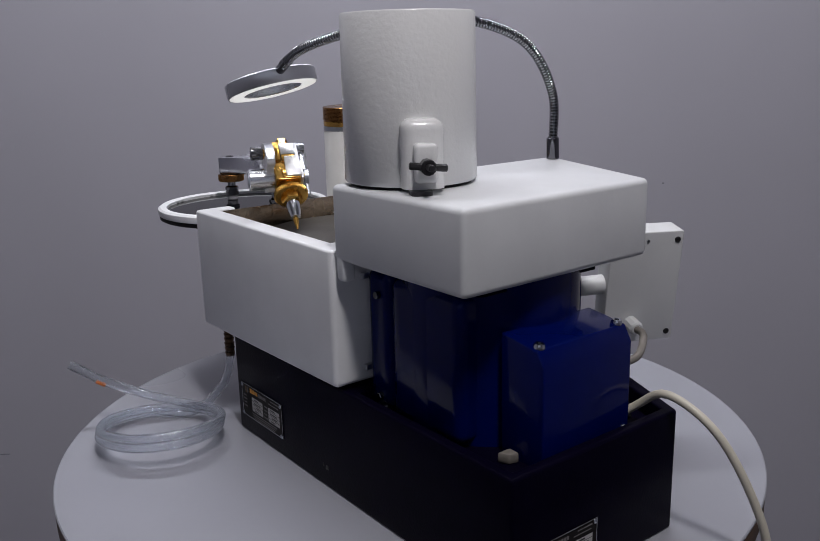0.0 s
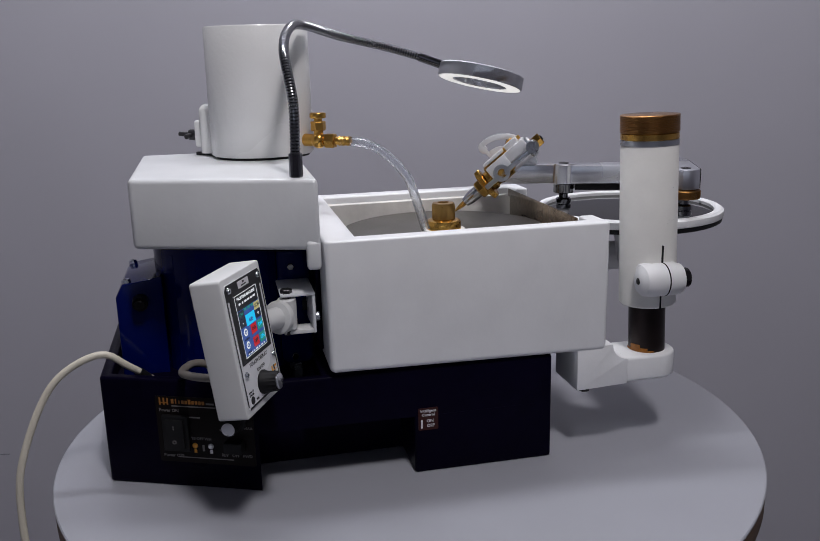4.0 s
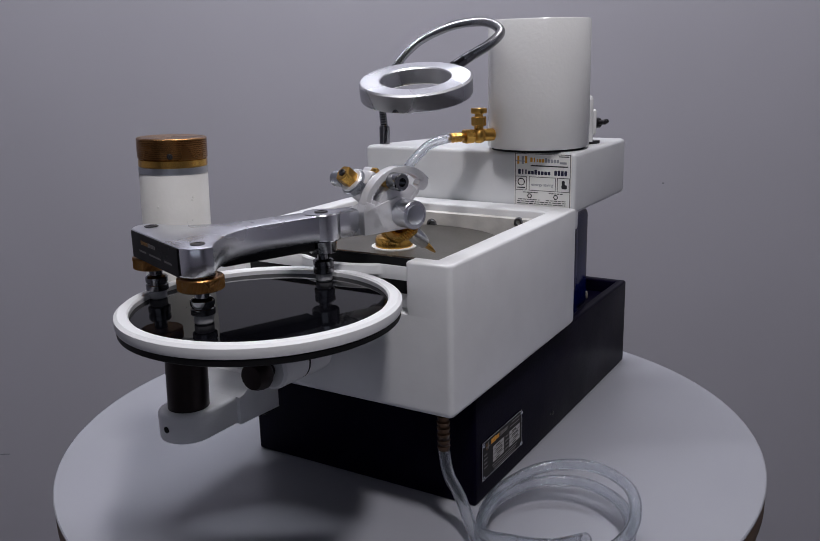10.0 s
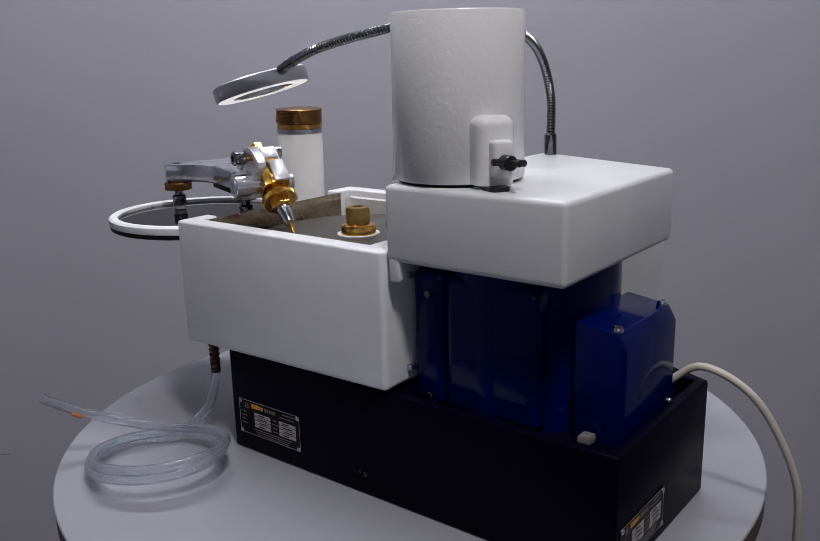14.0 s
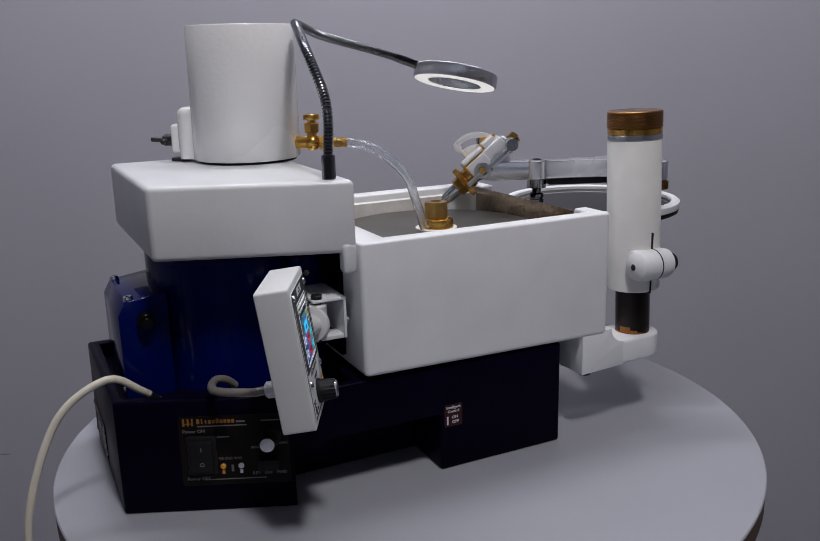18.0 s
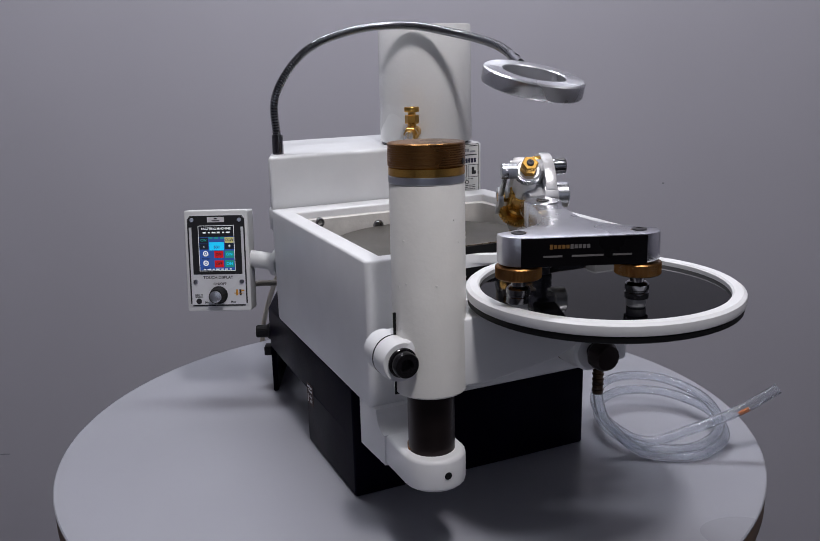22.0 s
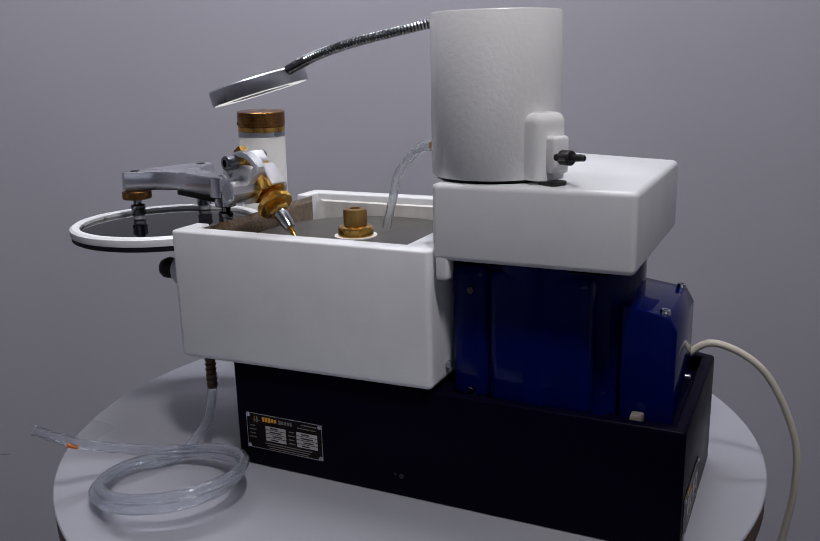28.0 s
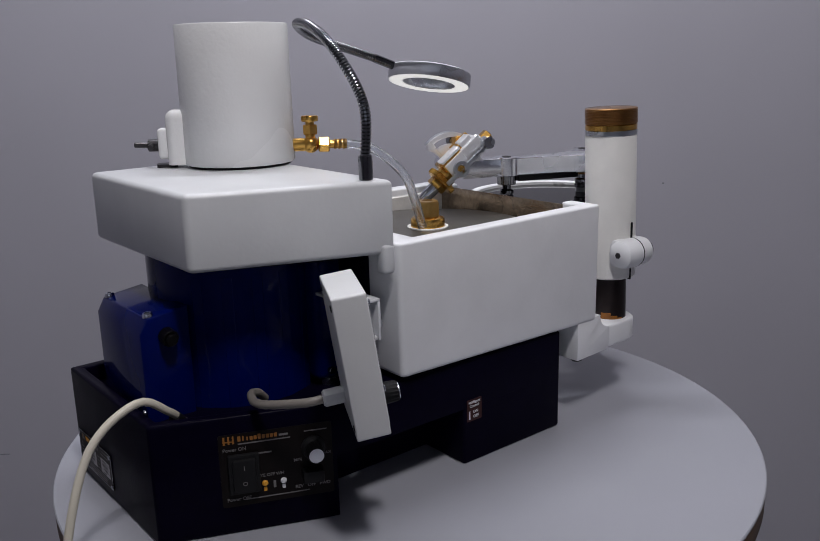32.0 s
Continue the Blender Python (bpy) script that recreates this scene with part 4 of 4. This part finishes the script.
part("carriage_cover", box(29, 55, 14.7, 18, -12, 3.5, 1.2, None, QF), CAST, head, "bright aluminium carriage cover")
part("carriage_cheek", box(31, 55, -3, 13, -14.5, -11.1, 1.2, None, QF), CAST, head)
part("carriage_strip", box(9, 33, 13.2, 17, 6.2, 13, 0.8, None, QF), BRASS, head, "brass strip on the carriage")
part("carriage_stop", box(26, 33.5, 12, 17.5, -8, 5.5, 0.8, None, QF), BRASS, head)
part("carriage_plate", box(44, 56, 6, 16, -9, 7, 1.5, None, QF), BRASS, head)
part("top_latch", box(12, 27, 12.5, 18.5, -9, 6, 1.2, None, QF), CAST, head, "bright latch")
lever = box(-2, 66, -4, 1, -20, -16, 1.2, None, QF) if (QF.to_3x3() @ Vector((0, 0, 1))).dot(qp(0, 1) - qp(0)) > 0 else box(-2, 66, -4, 1, 16, 20, 1.2, None, QF)
part("lever", lever, STEEL, head, "flat steel lever")
part("lever_pivot", rod(qp(4, -22), qp(4, -9), 6.5, 24), STEEL, head)
part("lever_stud", rod(qp(44, -20), qp(44, -8), 4, 20), BRASS, head)
part("lever_eye", lathe([(5.2, -2), (5.2, 2), (8.6, 2), (8.6, -2), (5.2, -2)], Matrix.Translation(qp(44, -18)) @ along((0, 0, 0), qp(0, 10) - qp(0))[0].to_3x3().to_4x4(), 28), STEEL, head, "steel lever eye")
part("pivot_boss", rod(qp(46, 6), qp(46, 14), 8, 24), BRASS, head)
part("index_gear", lathe([(13, 62), (16.2, 62.6), (17, 63.4), (17, 67.6), (16.2, 68.4), (12, 69)], along(qp(0), qp(10))[0], 0, None, 48, 1.0, (1, 2, 3, 4)), BRASS, head, "toothed brass index gear")
part("gear_hub", hexa(qp(68), qp(76), 10.5), BRASS, head)
part("chuck", lathe([(6.6, 75), (6.8, 77), (6.4, 88), (4.8, 95), (2.8, 95.6)], along(qp(0), qp(10))[0], 28), CHROME, head, "steel chuck")
part("dop", lathe([(2.6, 94), (2.9, 97), (2.1, 103), (0.7, 109.4), (0, 109.4)], along(qp(0), qp(10))[0], 16), BRASS, head, "pointed brass dop")

# ---- touch control box ----
ctl = thing("control_box", -155, -147, 104, "white plastic control box with lit touch screen", "control box")
CB = frame_of((-152.2, -147.8, 156.3), (0.455, 0.89, 0.005), (-0.126, 0.055, 0.99)) @ pose(0, -1.5, 0)
W2, H2 = 33.9, 53.3
cbm = prism(rounded(-W2, W2, -H2, H2, 2.4), -24.5, 0, None, CB)
case = part("case", bevel(cbm, 1.2, 3, None, 50), PLASTIC, ctl, "white plastic case")
sheet("overlay", 0, 0, 61, 96, CB, PANEL, case, 0.05, 0.5, "pale overlay with black border", 4)
for x, y, w, h in ((0, 47, 56, 1.5), (0, -47, 56, 1.5), (29.6, 0, 1.5, 90), (-29.6, 0, 1.5, 90)):
    sheet("border", x, y, w, h, CB, INK, case, 0.6)
sheet("bezel", 0, 16, 52, 60, CB, INK, case, 0.6, 0.25, "black display bezel")
sheet("bezel", 0, 41, 58, 10.5, CB, INK, case, 0.58, 0.25)
sheet("reset_tag", 0, 43.5, 18, 5.4, CB, WHITEINK, case, 0.9)
sheet("print_bar", 0, 42.4, 8, 1, CB, INK, case, 1.1)
sheet("print_bar", 0, 44.6, 3, 1.4, CB, INK, case, 1.1)
sheet("screen", 0, 13.5, 38, 48, CB, SCR_BACK, case, 0.9, 0.2, "lit colour touch screen")
letters("FACETING MACHINE", 3.3, CB @ pose(0, 34, 1.2), SCR_WHITE, case)
for k, w in enumerate((3, 2, 4, 3, 2.4, 4)):
    sheet("print_bar", -12.5 + 5 * k, 30, w, 1.5, CB, SCR_WHITE, case, 1.15)
for x, y, w, h in ((0, 37.2, 38, 0.4), (0, -10.2, 38, 0.4), (18.8, 13.5, 0.4, 47), (-18.8, 13.5, 0.4, 47)):
    sheet("screen_border", x, y, w, h, CB, SCR_WHITE, case, 1.15)
sheet("screen_panel", 0, 8, 37, 35, CB, SCR_BLUE, case, 1.12, 0.06)
for x, mt in ((-13.5, SCR_NAVY), (13.5, SCR_YELLOW)):
    sheet("button", x, 22, 9.5, 6, CB, mt, case, 1.2)
letters("CW", 3.8, CB @ pose(-13.5, 22, 1.4), SCR_GREEN, case)
letters("CCW", 3.8, CB @ pose(13.5, 22, 1.4), SCR_NAVY, case)
for x in (-6, 0, 6):
    sheet("bar", x, 24.4, 4, 2, CB, SCR_GREEN, case, 1.2)
sheet("speed_field", 0, 15.6, 15.5, 8.5, CB, SCR_CYAN, case, 1.2)
letters("600", 4.2, CB @ pose(0, 14.6, 1.4), SCR_BLUE, case)
for x, s in ((-13.5, "-"), (13.5, "+")):
    sheet("button", x, 15.6, 9.5, 6.5, CB, SCR_NAVY, case, 1.2)
    letters(s, 5, CB @ pose(x, 15.6, 1.4), SCR_WHITE, case)
for y in (7, -3):
    part("icon", lathe([(2.9, 1.2), (2.9, 1.4), (0, 1.4)], CB @ pose(-12, y + 1, 0), 20), SCR_WHITE, case)
    part("icon_ring", lathe([(0.9, 1.4), (0.9, 1.5), (1.7, 1.5), (1.7, 1.4), (0.9, 1.4)], CB @ pose(-12, y + 1, 0), 16), SCR_BLUE, case)
    sheet("button", 2, y, 9.5, 7.4, CB, SCR_RED, case, 1.2)
    letters("OFF", 3.8, CB @ pose(2, y, 1.4), SCR_NAVY, case)
    sheet("button", 13.2, y, 9.5, 7.4, CB, SCR_GREEN, case, 1.2)
    letters("ON", 4.2, CB @ pose(13.2, y, 1.4), SCR_CYAN, case)
letters("POWER", 2.4, CB @ pose(-12, 2.6, 1.3), SCR_NAVY, case)
letters("LIGHT", 2.4, CB @ pose(-12, -7.6, 1.3), SCR_NAVY, case)
for k, w in enumerate((2.4, 4, 2, 3.4, 2.6, 3, 2)):
    sheet("print_bar", -13.5 + 4.6 * k, -8.6, w, 1.0, CB, SCR_WHITE, case, 1.2)
letters("TOUCH DISPLAY", 4.2, CB @ pose(0, -17.5, 0.6), INK, case)
letters("ON/OFF", 3.8, CB @ pose(1.5, -24.4, 0.6), INK, case)
letters("Min", 3, CB @ pose(-13, -44, 0.6), INK, case)
letters("Max", 3, CB @ pose(15, -43.6, 0.6), INK, case)
letters("REMOTE\nSENSOR", 2.2, CB @ pose(-21.5, -37, 0.6), INK, case)
part("sensor_hole", lathe([(3, 0.6), (3, 0.9), (0, 0.9)], CB @ pose(-21.5, -42.5, 0), 18), INK, case)
part("knob", lathe([(9.4, 0.6), (9.4, 2), (8.4, 4), (7.8, 13), (7, 14)], CB @ pose(0, -36, 0), 0, None, 18, 0.8, (2, 3)), RUBBER, case, "black ribbed knob")
part("knob_cap", lathe([(6.2, 13.8), (6.2, 14.7), (5.6, 15), (0, 15)], CB @ pose(0, -36, 0), 24), ALU, case, "metal knob cap")
sheet("emblem", 19.4, -33.6, 2.2, 6.4, CB, GOLDINK, case, 0.6)
sheet("emblem", 23, -33.6, 2.2, 6.4, CB, INK, case, 0.6)
sheet("emblem", 21.4, -34.4, 10, 0.7, CB, GOLDINK, case, 0.75)
sheet("emblem", 25.4, -31.6, 3.6, 1.6, CB, GOLDINK, case, 0.7)
for x, y in ((-25, 43.5), (25, 43), (-24, -21.5), (25, -22)):
    part("screw", screw(CB @ Vector((x, y, 0.7)), CB.to_3x3() @ Vector((0, 0, 1)), 2.6, 1.6), CHROME, case)
for x, y in ((-28, 45), (28, 45), (-28, -45), (28, -45)):
    part("screw", screw(CB @ Vector((x, y, -24.5)), CB.to_3x3() @ Vector((0, 0, -1)), 2.8, 0.8), DARK, case)
part("screw", screw(CB @ Vector((0, 45, -24.5)), CB.to_3x3() @ Vector((0, 0, -1)), 1.5, 0.6), STEEL, case)
# arm to the tray
a0, a1 = CB @ Vector((30, 1.5, -12.5)), Vector((-116, -77, 149.5))
mm, ln = along(a0, a1)
pipe = [(0, 0), (9, 0), (9, ln - 22), (13.6, ln - 21.4), (14.2, ln - 20), (14.2, ln - 16.6), (13.6, ln - 15.6), (8, ln - 15), (0, ln - 15)]
part("arm_pipe", lathe(pipe, mm, 36), PLASTIC, ctl, "white plastic arm pipe with end flange")
sw = a1 + (a0 - a1).normalized() * 7
part("swivel_barrel", rod((sw.x, sw.y, 138), (sw.x, sw.y, 165), 8, 28, 1.2), PLASTIC, ctl, "white swivel barrel")
part("swivel_neck", rod(mm @ Vector((0, 0, ln - 15.2)), sw, 6.5, 20), PLASTIC, ctl)
part("swivel_pin", rod((sw.x, sw.y, 133), (sw.x, sw.y, 169), 4, 20), DARK, ctl, "dark swivel pin")
part("swivel_bolt", hexa((sw.x, sw.y, 168.5), (sw.x, sw.y, 173), 5), DARK, ctl)
part("bracket_top", box(-126, -97, -88, -36, 167, 169.5, 0.8), PANEL, ctl, "light grey bracket flange")
part("bracket_bottom", box(-124, -97, -86, -68, 133.5, 137, 0.8), PLASTIC, ctl)
part("bracket_plate", box(-99.5, -97, -88, -34, 134, 167.1, 0.8), PANEL, ctl, "light grey bracket plate")
part("bracket_washer", rod((-100.4, -45, 147), (-99.4, -45, 147), 7, 24), STEEL, ctl)
part("bracket_bolt", hexa((-104, -45, 147), (-100.2, -45, 147), 5), DARK, ctl)
for y in (-82, -56):
    part("bracket_spacer", rod((-97.2, y, 147), (-93.4, y, 147), 4, 16), STEEL, ctl)
gl0 = Vector((-171, -128, 119)) + CB.to_3x3() @ Vector((0, -1, 1))
part("cable_gland", rod(gl0 - CB.to_3x3() @ Vector((0, 0, -6)), gl0 + CB.to_3x3() @ Vector((0, 0, -11)), 6.5, 10, 1.5), PLASTIC, ctl, "white cable gland")
gl1 = gl0 + CB.to_3x3() @ Vector((0, 0, -10))
part("control_cable", sweep(spline([gl1, gl1 + CB.to_3x3() @ Vector((0, 0, -14)), (-210, -84, 108.5), (-203, -57, 106), (-192, -48, 102), (-183, -42, 93)], 4), 3.4, 12), GREYCORD, ctl, "grey control cable")

# ---- power cord over the table's edge ----
cord = thing("power_cord", -258, -25, 66, "cream power cord leaving the motor bay", "cord")
part("cable", sweep(spline([(-240, -14, 80), (-258, -25, 98), (-283, -28, 112.5), (-323, -35, 90), (-351, -50, 29), (-355.5, -58, -23), (-350, -69, -79), (-340, -80, -150), (-325, -90, -260)], 5), 3.2, 14), CORD, cord)
part("cord_grip", rod((-244, -16, 82), (-252, -21, 91), 4.8, 16), RUBBER, cord)

# ---- drain hose coiled on the turntable ----
hose = thing("drain_hose", 127, 204, 0, "clear vinyl drain hose in a loose coil", "hose")
barb = rod((145, 121, 101), (145, 121, 62), 4, 20)
for k in range(6):
    m = Matrix.Translation((145, 121, 92 - 5 * k)) @ Matrix.Rotation(math.pi, 4, "X")
    lathe([(4, 0), (5.4, 0.8), (4.2, 4.4)], m, 20, barb)
part("barb", barb, BARB, hose, "brown ribbed hose barb")
path = [(145, 121, 76), (145, 121.5, 60), (146, 126, 42), (147, 136, 27)]
for k in range(17):
    a = radians(-52 + 45 * k)
    r = 56 + 4 * math.sin(k * 0.73)
    drift = 4 * math.sin(k * 0.41)
    lift = 6 + 9 * (k / 16) + 24 * (0.5 + 0.5 * math.cos(a - 2.6)) * (0.35 + 0.65 * k / 16)
    path.append((125 + drift + (r + 7) * math.cos(a), 204 + r * math.sin(a), max(5.6, lift) - 2))
path += [(184, 198, 27), (203, 233, 45), (218, 262, 66)]
tube = spline(path, 4)
part("tube", sweep(tube, 4.7, 16, None, 0, 3.4), VINYL, hose)
part("residue", sweep(spline([(202, 234, 41.2), (206, 241.5, 46)], 2), 1.9, 10), LEAD, hose, "orange residue in the tube")


def motions():
    """Everything on the turntable goes round with it."""
    for ob in MOVING:
        at = ob.matrix_basis.copy()
        walk(ob, [(k / 4, turned(k / 4) @ at) for k in range(129)])


motions()
